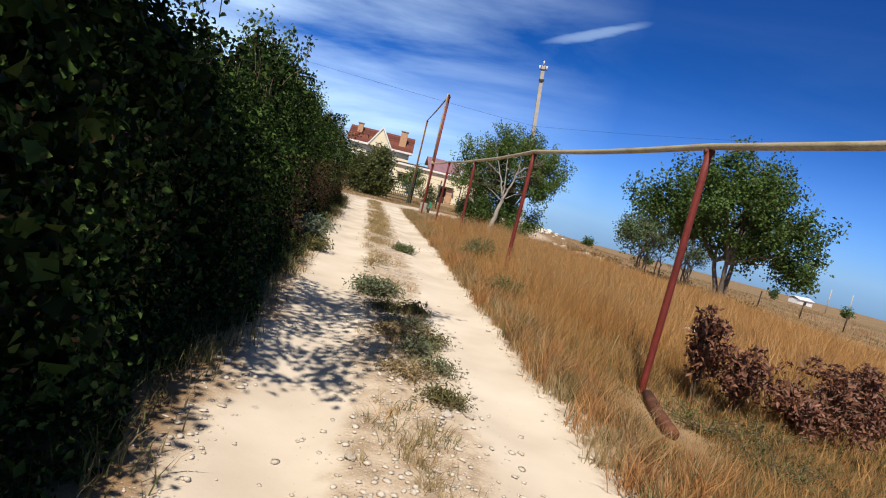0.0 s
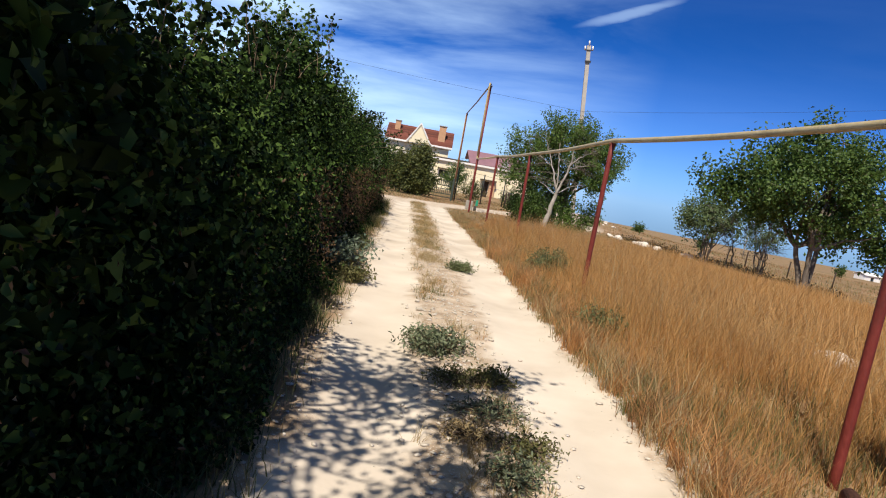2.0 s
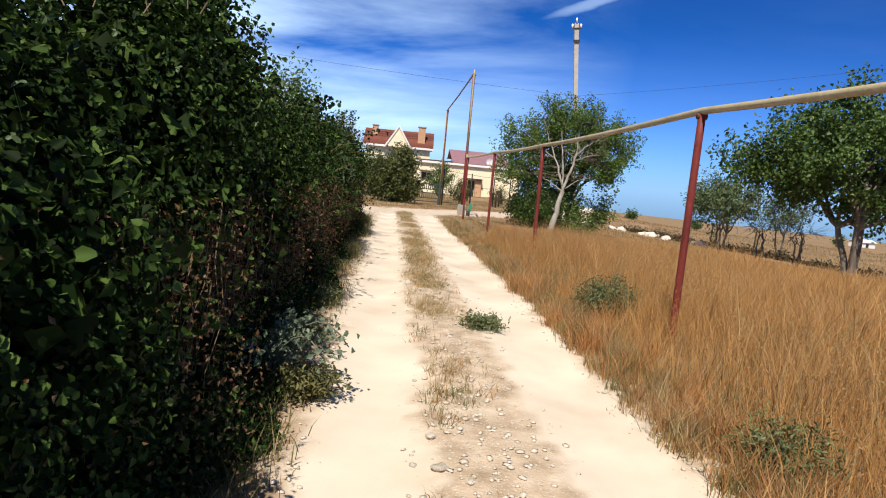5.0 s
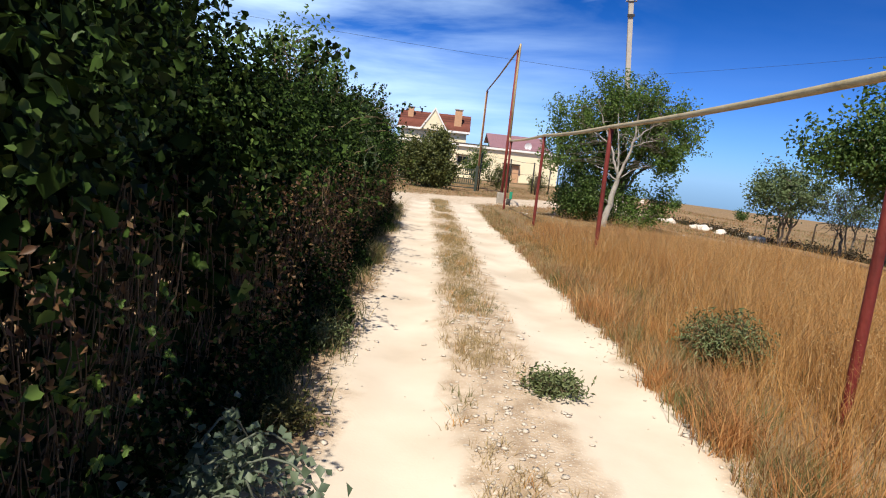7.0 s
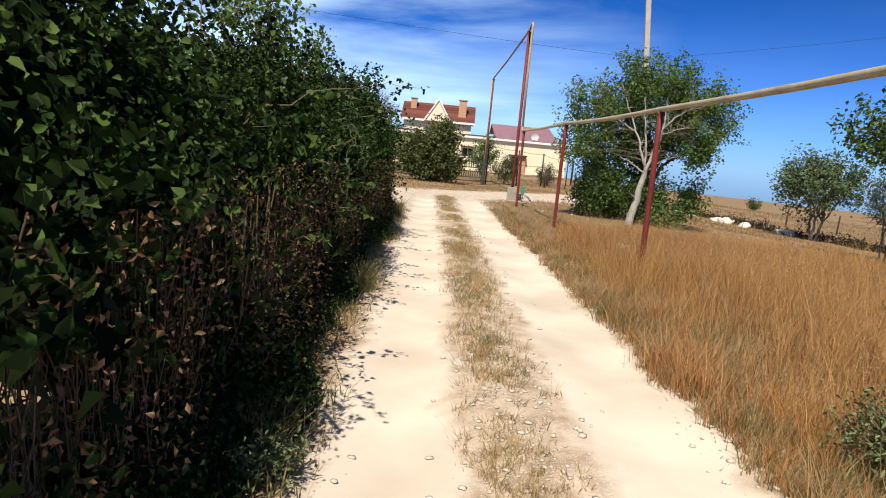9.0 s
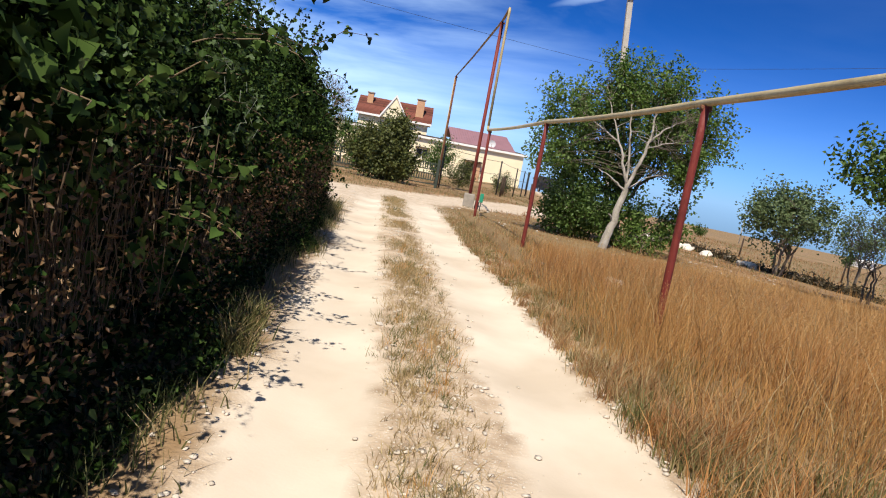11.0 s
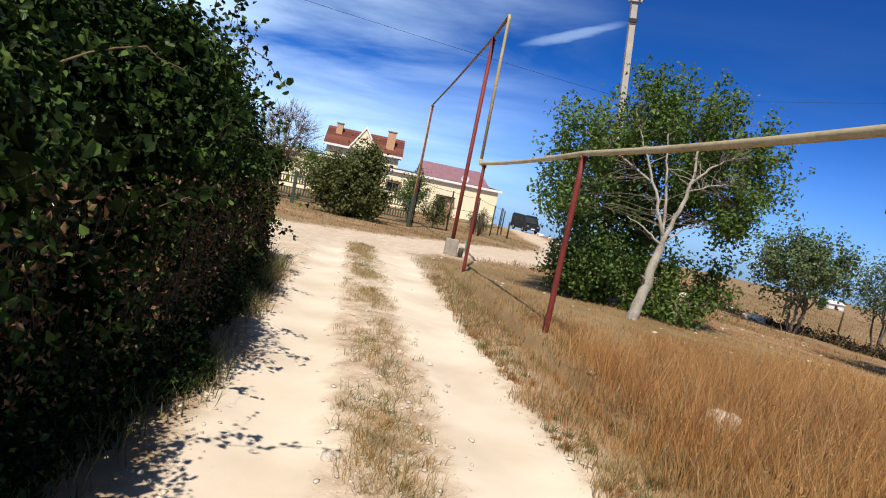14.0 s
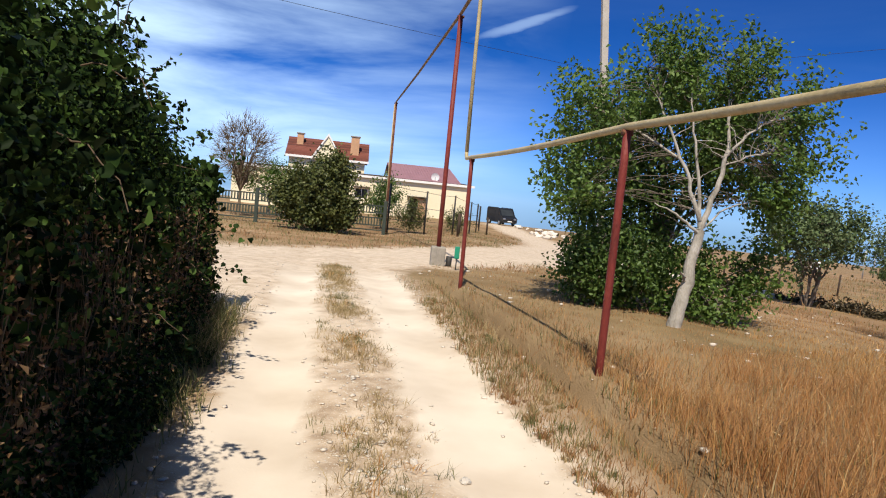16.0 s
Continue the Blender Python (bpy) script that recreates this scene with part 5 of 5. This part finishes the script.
# ---- stones ----
def stone_mesh(seed, levels=3):
    bm = bmesh.new()
    bmesh.ops.create_icosphere(bm, subdivisions=levels, radius=1)
    for v in bm.verts:
        shift = Vector((seed * 7.1, 0, 0))
        v.co *= 1 + 0.45 * noise.noise(v.co * 1.3 + shift) + 0.16 * noise.noise(v.co * 3.7 + shift)
        v.co.z *= 0.55
    me = bpy.data.meshes.new("stone")
    bm.to_mesh(me)
    bm.free()
    me.materials.append(M_STONE)
    if levels > 1:
        for f in me.polygons:
            f.use_smooth = True
    return me


STONES = [stone_mesh(k) for k in range(5)]


def stone(x, y, s, label, group=""):
    ob = new("stone", STONES[rng.integers(5)])
    ob.matrix_world = pose(x, y, float(ground_z(x, y)) + s * 0.25, rng.uniform(-15, 15), rng.uniform(-15, 15), rng.uniform(0, 360)) @ Matrix.Diagonal((s, s * rng.uniform(0.7, 1.1), s, 1))
    return tagged(ob, label, "stone", group)


stone(0.95, 22.5, 0.2, "pale limestone block half hidden in dry grass")
stone(4.7, 11.2, 0.3, "white limestone lump in the dry grass")
stone(5.2, 11.4, 0.22, "white limestone lump in the dry grass")
for k in range(44):
    stone(rng.uniform(11.5, 17), rng.uniform(84, 100), rng.uniform(0.12, 0.42), "pale rubble stone heaped by the road", "rubble heap")
for k in range(14):
    t = rng.uniform()
    stone(9.5 + 6 * t + rng.normal() * 0.5, 52 - 9 * t + rng.normal() * 0.8, rng.uniform(0.12, 0.36), "white limestone slab lying in the field", "field stones")
for k in range(24):
    y = rng.uniform(2, 24)
    stone(centre(y) + rng.choice([0.25, -0.25, 1.25]) + rng.normal() * 0.1, y, rng.uniform(0.02, 0.045), "small pale stone on the lane", "lane stones")


def gravel():
    me = stone_mesh(9, 1)
    base = np.array([v.co[:] for v in me.vertices])
    tri = np.array([p.vertices[:] for p in me.polygons])
    pl = Pile()
    n = 21000
    y = 34 * rng.uniform(size=n) ** 2.1
    band = rng.choice([0, 1, 2], n, p=[0.68, 0.22, 0.1])
    off = np.where(band == 0, rng.normal(size=n) * np.interp(y, [4, 8], [0.3, 0.2]), np.where(band == 1, 1.22 + rng.normal(size=n) * 0.1, -1.15 + rng.normal(size=n) * 0.08))
    x = centre(y) + off
    s = 0.0035 + 0.021 * rng.uniform(size=n) ** 4.5
    zz = ground_z(x, y)
    shape = rng.uniform((0.6, 0.6, 0.35), (1.5, 1.3, 0.9), (n, 3))
    for k in range(n):
        a = rng.uniform(0, 6.28)
        c, d = math.cos(a), math.sin(a)
        b = base * s[k] * shape[k]
        b = np.stack([b[:, 0] * c - b[:, 1] * d, b[:, 0] * d + b[:, 1] * c, b[:, 2]], 1)
        pl.add(b + np.array([x[k], y[k], zz[k] + s[k] * 0.3]), tri)
    return tagged(pl.make("gravel", M_STONE), "scattered pale gravel along the lane's strip", "gravel", kind="stuff")


def field_pebbles():
    """Pale stones and clods on the bare earth round the trees."""
    me = stone_mesh(4, 1)
    base = np.array([v.co[:] for v in me.vertices])
    tri = np.array([p.vertices[:] for p in me.polygons])
    n = 800
    x, y = rng.uniform(-1.5, 11, n), rng.uniform(22.5, 44, n)
    ok = (x - centre(y) > 1.4) & (cross_distance(x, y) > 2.2)
    x, y = x[ok], y[ok]
    s = 0.007 + 0.045 * rng.uniform(size=len(x)) ** 6
    C = np.stack([x, y, ground_z(x, y) + s * 0.3], 1)
    V = C[:, None] + base[None] * s[:, None, None] * rng.uniform(0.7, 1.3, (len(x), 1, 3))
    F = np.arange(len(x))[:, None, None] * len(base) + tri[None]
    return tagged(bulk("field_pebbles", V.reshape(-1, 3), F.reshape(-1, 3), M_STONE), "pale stones strewn over dry brown earth", "pebbles", kind="stuff")


field_pebbles()


gravel()


# ---- utility pole and wires ----
def utility_pole():
    x, y, top = 5.2, 42.1, 10.0
    z0 = float(ground_z(x, y))
    ob = empty("utility_pole", pose(x, y, z0, 0, -5.6, 0))
    h = top - z0
    part("shaft", prism([(-0.11, -0.1), (0.11, -0.1), (0.11, 0.1), (-0.11, 0.1)], -0.3, h, "z"), M_POLE, ob)
    part("bracket", boxes(((-0.25, -0.14, h - 0.3), (0.25, -0.102, h - 0.24)), bevel=0.01), M_STEEL, ob)
    for dx, dz in ((-0.22, 0.0), (0.22, 0.0), (0.0, 0.3)):
        pipe([(dx, -0.12, h - 0.27 + dz), (dx, -0.12, h - 0.05 + dz)], 0.045, M_WHITE, "insulator", ob, sides=8)
    part("lower_bracket", boxes(((-0.17, -0.17, h - 1.0), (0.17, -0.102, h - 0.86)), bevel=0.01), M_STEEL, ob)
    return tagged(ob, "tall grey concrete power pole with insulators", "utility pole")


utility_pole()


def wire(a, b, sag):
    t = np.linspace(0, 1, 24)
    p = np.outer(1 - t, a) + np.outer(t, b)
    p[:, 2] -= 4 * sag * t * (1 - t)
    ob = pipe(p, 0.006, M_WIRE, "power_line", sides=5)
    return tagged(ob, "thin black overhead power line", "cable", "power lines")


wire((4.5, 42, 6.2), (34, 27, 11.0), 0.5)
wire((4.5, 42, 6.2), (-28, 24, 6.2), 0.35)


def marker():
    x, y = -0.55, 35.3
    z = float(ground_z(x, y))
    ob = empty("marker_post", pose(x, y, z))
    pipe([(0, 0, -0.1), (0, 0, 0.3)], 0.015, M_STEEL, "stake", ob, sides=8)
    part("plate", boxes(((-0.06, -0.03, 0.28), (0.06, 0.03, 0.58)), bevel=0.02), M_MARK, ob, "green plastic plate")
    return tagged(ob, "small green gas marker on a steel stake", "marker")


marker()


# ---- fences across the road ----
def lattice_fence():
    ob = empty("lattice_fence", pose(-8.3, 53.0, 0, 0, 0, 2))
    bays = 8
    for k in range(bays + 1):
        x = -20 + k * 3.2
        z = float(ground_z(-8.3 + x, 53))
        part("post", boxes(((x - 0.09, -0.08, z - 0.2), (x + 0.09, 0.08, z + 1.72)), bevel=0.02), M_GREENFENCE, ob)
        if k == bays:
            break
        for zz in (0.18, 0.42, 0.8, 1.05, 1.42):
            part("rail", boxes(((x + 0.09, -0.03, z + zz), (x + 3.11, 0.03, z + zz + 0.06)), bevel=0.008), M_GREENFENCE, ob)
        for zz in (0.48, 1.11):
            for j in range(20):
                u = x + 0.2 + j * 0.145
                part("baluster", boxes(((u, -0.02, z + zz), (u + 0.06, 0.02, z + zz + 0.32)), bevel=0.0), M_GREENFENCE, ob)
    return tagged(ob, "grey-green lattice fence with square posts along the road", "fence")


def wire_fence():
    ob = empty("wire_fence", pose(0, 0, 0))
    spots = [(-2.55, 55.2, 2.7), (-0.45, 57.5, 2.5), (1.4, 60, 2.4), (3.1, 66, 2.3), (4.3, 72, 2.3), (5.4, 79, 2.2), (6.2, 86, 2.2), (6.8, 93, 2.2)]
    tops = []
    for x, y, h in spots:
        z = float(ground_z(x, y))
        pipe([(x, y, z - 0.2), (x, y, z + h)], 0.05, M_STEEL, "post", ob, sides=8)
        tops.append((x, y, z, h))
    for (ax, ay, az, ah), (bx, by, bz, bh) in zip(tops, tops[1:]):
        for f in (0.3, 0.6, 0.97):
            pipe([(ax, ay, az + ah * f), ((ax + bx) / 2, (ay + by) / 2, (az + ah * f + bz + bh * f) / 2 - 0.05), (bx, by, bz + bh * f)], 0.012, M_WIRE, "wire", ob, sides=4)
    for k, (x, y) in enumerate(((1.6, 58.5), (2.0, 62.0), (4.9, 70.0))):
        z = float(ground_z(x, y))
        pipe([(x, y, z - 0.2), (x, y, z + 1.35)], 0.07, M_DARKWOOD, "stump_post", ob, sides=8)
    return tagged(ob, "wire fence on dark steel posts before the house", "fence")


lattice_fence()
wire_fence()


# ---- the houses ----
def holed_wall(x0, x1, z0, z1, y0, y1, holes):
    """A wall slab with openings (xa, xb, za, zb) cut through it."""
    bm = bmesh.new()
    xs = sorted({x0, x1, *[h[0] for h in holes], *[h[1] for h in holes]})
    zs = sorted({z0, z1, *[h[2] for h in holes], *[h[3] for h in holes]})
    for a, b in zip(xs, xs[1:]):
        for c, d in zip(zs, zs[1:]):
            mx_, mz_ = (a + b) / 2, (c + d) / 2
            if not any(h[0] < mx_ < h[1] and h[2] < mz_ < h[3] for h in holes):
                box(bm, (a, y0, c), (b, y1, d))
    bmesh.ops.remove_doubles(bm, verts=bm.verts, dist=0.001)
    return bm


def window(parent, x0, x1, z0, z1, y):
    w = part("window", boxes(((x0, y - 0.02, z0), (x0 + 0.07, y + 0.05, z1)), ((x1 - 0.07, y - 0.02, z0), (x1, y + 0.05, z1)), ((x0 + 0.07, y - 0.02, z1 - 0.07), (x1 - 0.07, y + 0.05, z1)), ((x0 + 0.07, y - 0.02, z0), (x1 - 0.07, y + 0.05, z0 + 0.07)), (((x0 + x1) / 2 - 0.03, y - 0.02, z0 + 0.07), ((x0 + x1) / 2 + 0.03, y + 0.05, z1 - 0.07))), M_WHITE, parent)
    part("pane", boxes(((x0 + 0.07, y + 0.01, z0 + 0.07), ((x0 + x1) / 2 - 0.03, y + 0.03, z1 - 0.07))), M_GLAZE, w)
    part("pane", boxes((((x0 + x1) / 2 + 0.03, y + 0.01, z0 + 0.07), (x1 - 0.07, y + 0.03, z1 - 0.07))), M_GLAZE, w)
    return w


def dish(parent, x, y, z, r):
    bm = bmesh.new()
    rings = [[bm.verts.new((r * t * math.cos(a), -0.0 + -0.25 * r * (1 - t * t) * -1 - 0.25 * r, r * t * math.sin(a))) for a in np.linspace(0, 2 * np.pi, 16, endpoint=False)] for t in (0.2, 0.55, 0.8, 1.0)]
    bm.faces.new(rings[0])
    for a, b in zip(rings, rings[1:]):
        for i in range(16):
            bm.faces.new((a[i], a[(i + 1) % 16], b[(i + 1) % 16], b[i]))
    bmesh.ops.translate(bm, verts=bm.verts, vec=(x, y, z))
    d = part("satellite_dish", bm, M_DISH, parent, "white satellite dish")
    pipe([(x, y, z - r * 0.9), (x, y - 0.5 * r, z)], 0.02, M_STEEL, "arm", d, sides=6)
    pipe([(x, y + 0.3, z), (x, y, z)], 0.03, M_STEEL, "mount", d, sides=6)
    return d


def long_house():
    z0 = -1.9
    ob = empty("long_house", pose(-5.0, 97.0, 0, 0, 0, 6))
    x0, x1, top, D = -16.0, 11.4, 2.75, 7.0
    wins = [(-9.0, -7.6, -0.2, 1.2), (-2.2, -0.7, 0.15, 1.35)]
    doorway = (4.3, 5.2, -1.75, 0.75)
    part("front_wall", holed_wall(x0, x1, z0, top, 0, 0.35, wins + [doorway]), M_CREAM, ob)
    part("side_wall", boxes(((x1 - 0.35, 0.35, z0), (x1, D, top))), M_CREAM, ob)
    part("side_wall", boxes(((x0, 0.35, z0), (x0 + 0.35, D, top))), M_CREAM, ob)
    part("back_wall", boxes(((x0 + 0.35, D - 0.35, z0), (x1 - 0.35, D, top))), M_CREAM, ob)
    part("roof", prism([(-0.28, top + 0.02), (-0.28, top + 0.1), (D + 0.4, top + 0.45), (D + 0.4, top + 0.33)], x0 - 0.4, x1 + 0.4, "x"), M_DARKWOOD, ob, "dark low-pitched roof")
    part("fascia", boxes(((x0 - 0.42, -0.35, top - 0.14), (x1 + 0.42, -0.29, top + 0.13)), bevel=0.01), M_WHITE, ob, "white eaves board")
    for w in wins:
        window(ob, *w, 0.12)
        part("awning", prism([(-0.02, w[3] + 0.22), (-0.55, w[3] + 0.08), (-0.55, w[3] + 0.04), (-0.02, w[3] + 0.16)], w[0] - 0.2, w[1] + 0.2, "x"), M_DARKWOOD, ob, "narrow dark awning")
    d = part("door", boxes(((4.3, 0.12, -1.75), (5.2, 0.18, 0.75)), bevel=0.01), M_DARKWOOD, ob, "dark wooden door")
    part("handle", boxes(((5.02, 0.06, -0.8), (5.08, 0.12, -0.65)), bevel=0.005), M_CHROME, d)
    part("pier", boxes(((5.25, -0.5, z0), (6.1, -0.003, 0.8)), bevel=0.02), M_BRICK, ob, "pale brick pier beside the door")
    part("canopy", boxes(((3.9, -0.9, 0.85), (6.2, -0.003, 1.0)), bevel=0.01), M_DARKWOOD, ob, "dark door canopy")
    dish(ob, -3.4, -0.3, 1.75, 0.35)
    # red roof of the wing behind
    part("wing_wall", boxes(((2.6, D + 0.02, z0), (9.8, D + 4.5, top + 1.05))), M_CREAM, ob)
    part("wing_roof", prism([(0.5, top + 0.17), (0.5, top + 0.24), (D + 2.4, top + 2.25), (D + 5.2, top + 0.97), (D + 5.2, top + 0.85), (D + 2.4, top + 2.1)], 2.0, 10.3, "x"), M_ROOF2, ob, "faded red metal roof")
    for k in range(24):
        u = 2.1 + k * 0.345
        part("roof_seam", prism([(0.5, top + 0.243), (0.5, top + 0.28), (D + 2.4, top + 2.29), (D + 2.4, top + 2.253)], u, u + 0.03, "x"), M_ROOF2, ob)
    dish(ob, 7.2, 1.2, top + 0.75, 0.5)
    return tagged(ob, "long cream rendered single-storey house with a red roof wing", "house")


long_house()


def tall_house():
    ob = empty("tall_house", pose(-11.8, 107.0, 0, 0, 0, 4))
    z0, eave, ridge, hw, D = -2.2, 4.75, 7.3, 4.9, 7.0
    part("front_wall", holed_wall(-hw, hw, z0, eave, 0, 0.4, [(-4.0, -2.6, 1.6, 3.1), (2.6, 4.0, 1.6, 3.1)]), M_CREAM, ob)
    window(ob, -4.0, -2.6, 1.6, 3.1, 0.14)
    window(ob, 2.6, 4.0, 1.6, 3.1, 0.14)
    for a, b in ((-hw, -hw + 0.4), (hw - 0.4, hw)):
        part("gable_end", prism([(0.4, z0), (D, z0), (D, eave), (D / 2, ridge - 0.15), (0.4, eave + 0.2)], a, b, "x"), M_CREAM, ob)
    part("back_wall", boxes(((-hw + 0.4, D - 0.4, z0), (hw - 0.4, D, eave))), M_CREAM, ob)
    roof = part("roof", prism([(-0.55, eave - 0.12), (-0.55, eave + 0.05), (D / 2, ridge), (D + 0.55, eave + 0.05), (D + 0.55, eave - 0.12), (D / 2, ridge - 0.17)], -hw - 0.45, hw + 0.45, "x"), M_ROOF, ob, "brown-red tiled roof")
    slope = Vector((0, D / 2 + 0.55, ridge - eave - 0.05))
    for r in range(14):
        t0, t1 = r / 14, (r + 1.08) / 14
        y0, y1 = -0.55 + slope.y * t0, -0.55 + slope.y * min(t1, 1)
        za, zb = eave + 0.05 + slope.z * t0, eave + 0.05 + slope.z * min(t1, 1)
        part("tile_course", prism([(y0, za + 0.004), (y0, za + 0.06), (y1, zb + 0.02), (y1, zb + 0.004)], -hw - 0.46, hw + 0.46, "x"), M_ROOF, roof)
    part("fascia", boxes(((-hw - 0.47, -0.62, eave - 0.22), (hw + 0.47, -0.56, eave + 0.06)), bevel=0.01), M_WHITE, ob, "white eaves board")
    gable = part("front_gable", prism([(-1.9, eave - 0.1), (1.9, eave - 0.1), (0, ridge + 0.25)], -0.9, -0.62, "y"), M_CREAM, ob, "steep cream front gable")
    for s in (-1, 1):
        part("verge", prism([(s * 2.15, eave - 0.25), (s * 1.9, eave - 0.25), (0, ridge + 0.25), (0, ridge + 0.6)], -1.05, -0.55, "y"), M_WHITE, gable)
        part("gable_roof", prism([(s * 2.1, eave - 0.3), (s * 1.95, eave - 0.2), (0, ridge + 0.3), (0, ridge + 0.55)], -0.54, 3.3, "y"), M_ROOF, gable)
    for cx, cy, w, zb, zt in ((-3.75, 2.2, 0.42, 6.0, 7.7), (3.45, 1.0, 0.55, 5.3, 7.9)):
        c = part("chimney", boxes(((cx - w, cy - 0.4, zb), (cx + w, cy + 0.45, zt)), bevel=0.02), M_BRICK, ob, "pale orange brick chimney")
        part("cap", boxes(((cx - w - 0.1, cy - 0.5, zt), (cx + w + 0.1, cy + 0.55, zt + 0.14)), bevel=0.02), M_CONCRETE, c)
    return tagged(ob, "two-storey cream house with a steep brown-red roof", "house")


tall_house()


# ---- the van ----
def van():
    x, y = 10.3, 97.5
    z = float(ground_z(x, y))
    ob = empty("van", pose(x, y, z, 0, 0, 15))
    body = prism([(-2.35, 0.4), (2.3, 0.4), (2.4, 0.85), (1.75, 1.1), (1.05, 1.85), (0.8, 1.98), (-2.1, 1.98), (-2.35, 1.8)], -0.92, 0.92, "x")
    bmesh.ops.rotate(body, verts=body.verts, cent=(0, 0, 0), matrix=Matrix.Rotation(math.pi, 3, "Z"))
    bmesh.ops.bevel(body, geom=body.edges[:], offset=0.07, segments=2, affect="EDGES")
    part("body", body, M_VAN, ob)
    part("windscreen", prism([(-1.74, 1.15), (-1.12, 1.82), (-1.14, 1.84), (-1.78, 1.16)], -0.75, 0.75, "x"), M_GLAZE, ob)
    for s in (-1, 1):
        part("side_window", boxes(((s * 0.925 - 0.012, -1.05, 1.2), (s * 0.925 + 0.012, -0.2, 1.75)), bevel=0.005), M_GLAZE, ob)
        part("side_window", boxes(((s * 0.925 - 0.012, -0.05, 1.2), (s * 0.925 + 0.012, 1.9, 1.75)), bevel=0.005), M_GLAZE, ob)
        part("headlight", boxes(((s * 0.68 - 0.17, -2.41, 0.72), (s * 0.68 + 0.17, -2.33, 0.9)), bevel=0.03), M_CHROME, ob)
        for wy in (-1.5, 1.45):
            w = pipe([(s * 0.78, wy, 0.33), (s * 0.95, wy, 0.33)], 0.33, M_TYRE, "wheel", ob, sides=18)
            pipe([(s * 0.94, wy, 0.33), (s * 0.965, wy, 0.33)], 0.19, M_CHROME, "rim", w, sides=14)
    part("number_plate", boxes(((-0.26, -2.45, 0.48), (0.26, -2.405, 0.6))), M_WHITE, ob)
    part("bumper", boxes(((-0.9, -2.44, 0.36), (0.9, -2.3, 0.47)), bevel=0.03), M_STEEL, ob)
    return tagged(ob, "black van parked at the roadside", "van")


van()


# ---- far field posts ----
for k in range(12):
    x, y = 20 + k * 3.0, 62 - k * 1.5
    z = float(ground_z(x, y))
    tagged(pipe([(x, y, z - 0.3), (x + 0.05, y, z + 1.4)], 0.06, M_DARKWOOD, "field_post", sides=7), "weathered wooden post far in the field", "post", "field posts")


# ---- far off on the plain ----
def far_shed():
    x, y = 97.0, 171.0
    z = float(ground_z(x, y))
    ob = empty("far_shed", pose(x, y, z, 0, 0, 20))
    part("wall", holed_wall(-2.6, 2.6, -0.3, 1.3, -1.5, -1.3, [(-0.5, 0.5, -0.3, 1.0)]), M_WHITE, ob)
    part("back_wall", boxes(((-2.6, 1.3, -0.3), (2.6, 1.5, 1.3))), M_WHITE, ob)
    for a, b in ((-2.6, -2.4), (2.4, 2.6)):
        part("side_wall", boxes(((a, -1.3, -0.3), (b, 1.3, 1.3))), M_WHITE, ob)
    part("roof", prism([(-1.8, 1.31), (0, 1.9), (1.8, 1.31), (1.8, 1.4), (0, 2.0), (-1.8, 1.4)], -2.8, 2.8, "x"), M_WHITE, ob)
    return tagged(ob, "low white shed far off on the plain", "shed")


far_shed()
for k, (x, y, h) in enumerate(((73.0, 120.0, 4.5), (90.0, 140.0, 5.0), (58.0, 150.0, 5.0))):
    z = float(ground_z(x, y))
    tagged(pipe([(x, y, z - 0.3), (x, y, z + h)], 0.1, M_POLE, "far_pole", sides=6), "thin grey pole far off on the plain", "pole", "far poles")
for x, y, r in ((64.0, 122.0, 0.9), (77.0, 120.0, 1.0), (25.0, 110.0, 0.8), (42.0, 130.0, 0.9), (95.0, 125.0, 1.2)):
    z = float(ground_z(x, y))
    tree("far_bush", (x, y), (x, y, z + 0.3), [((x, y, z + r), (r * 1.2, r, r * 0.8))], M_LEAFDARK, M_BARK, "dark bush far off on the plain", radius=0.06, limbs=5, clusters=26, leaves=30, leaf=0.25, spread=0.3, category="bush")
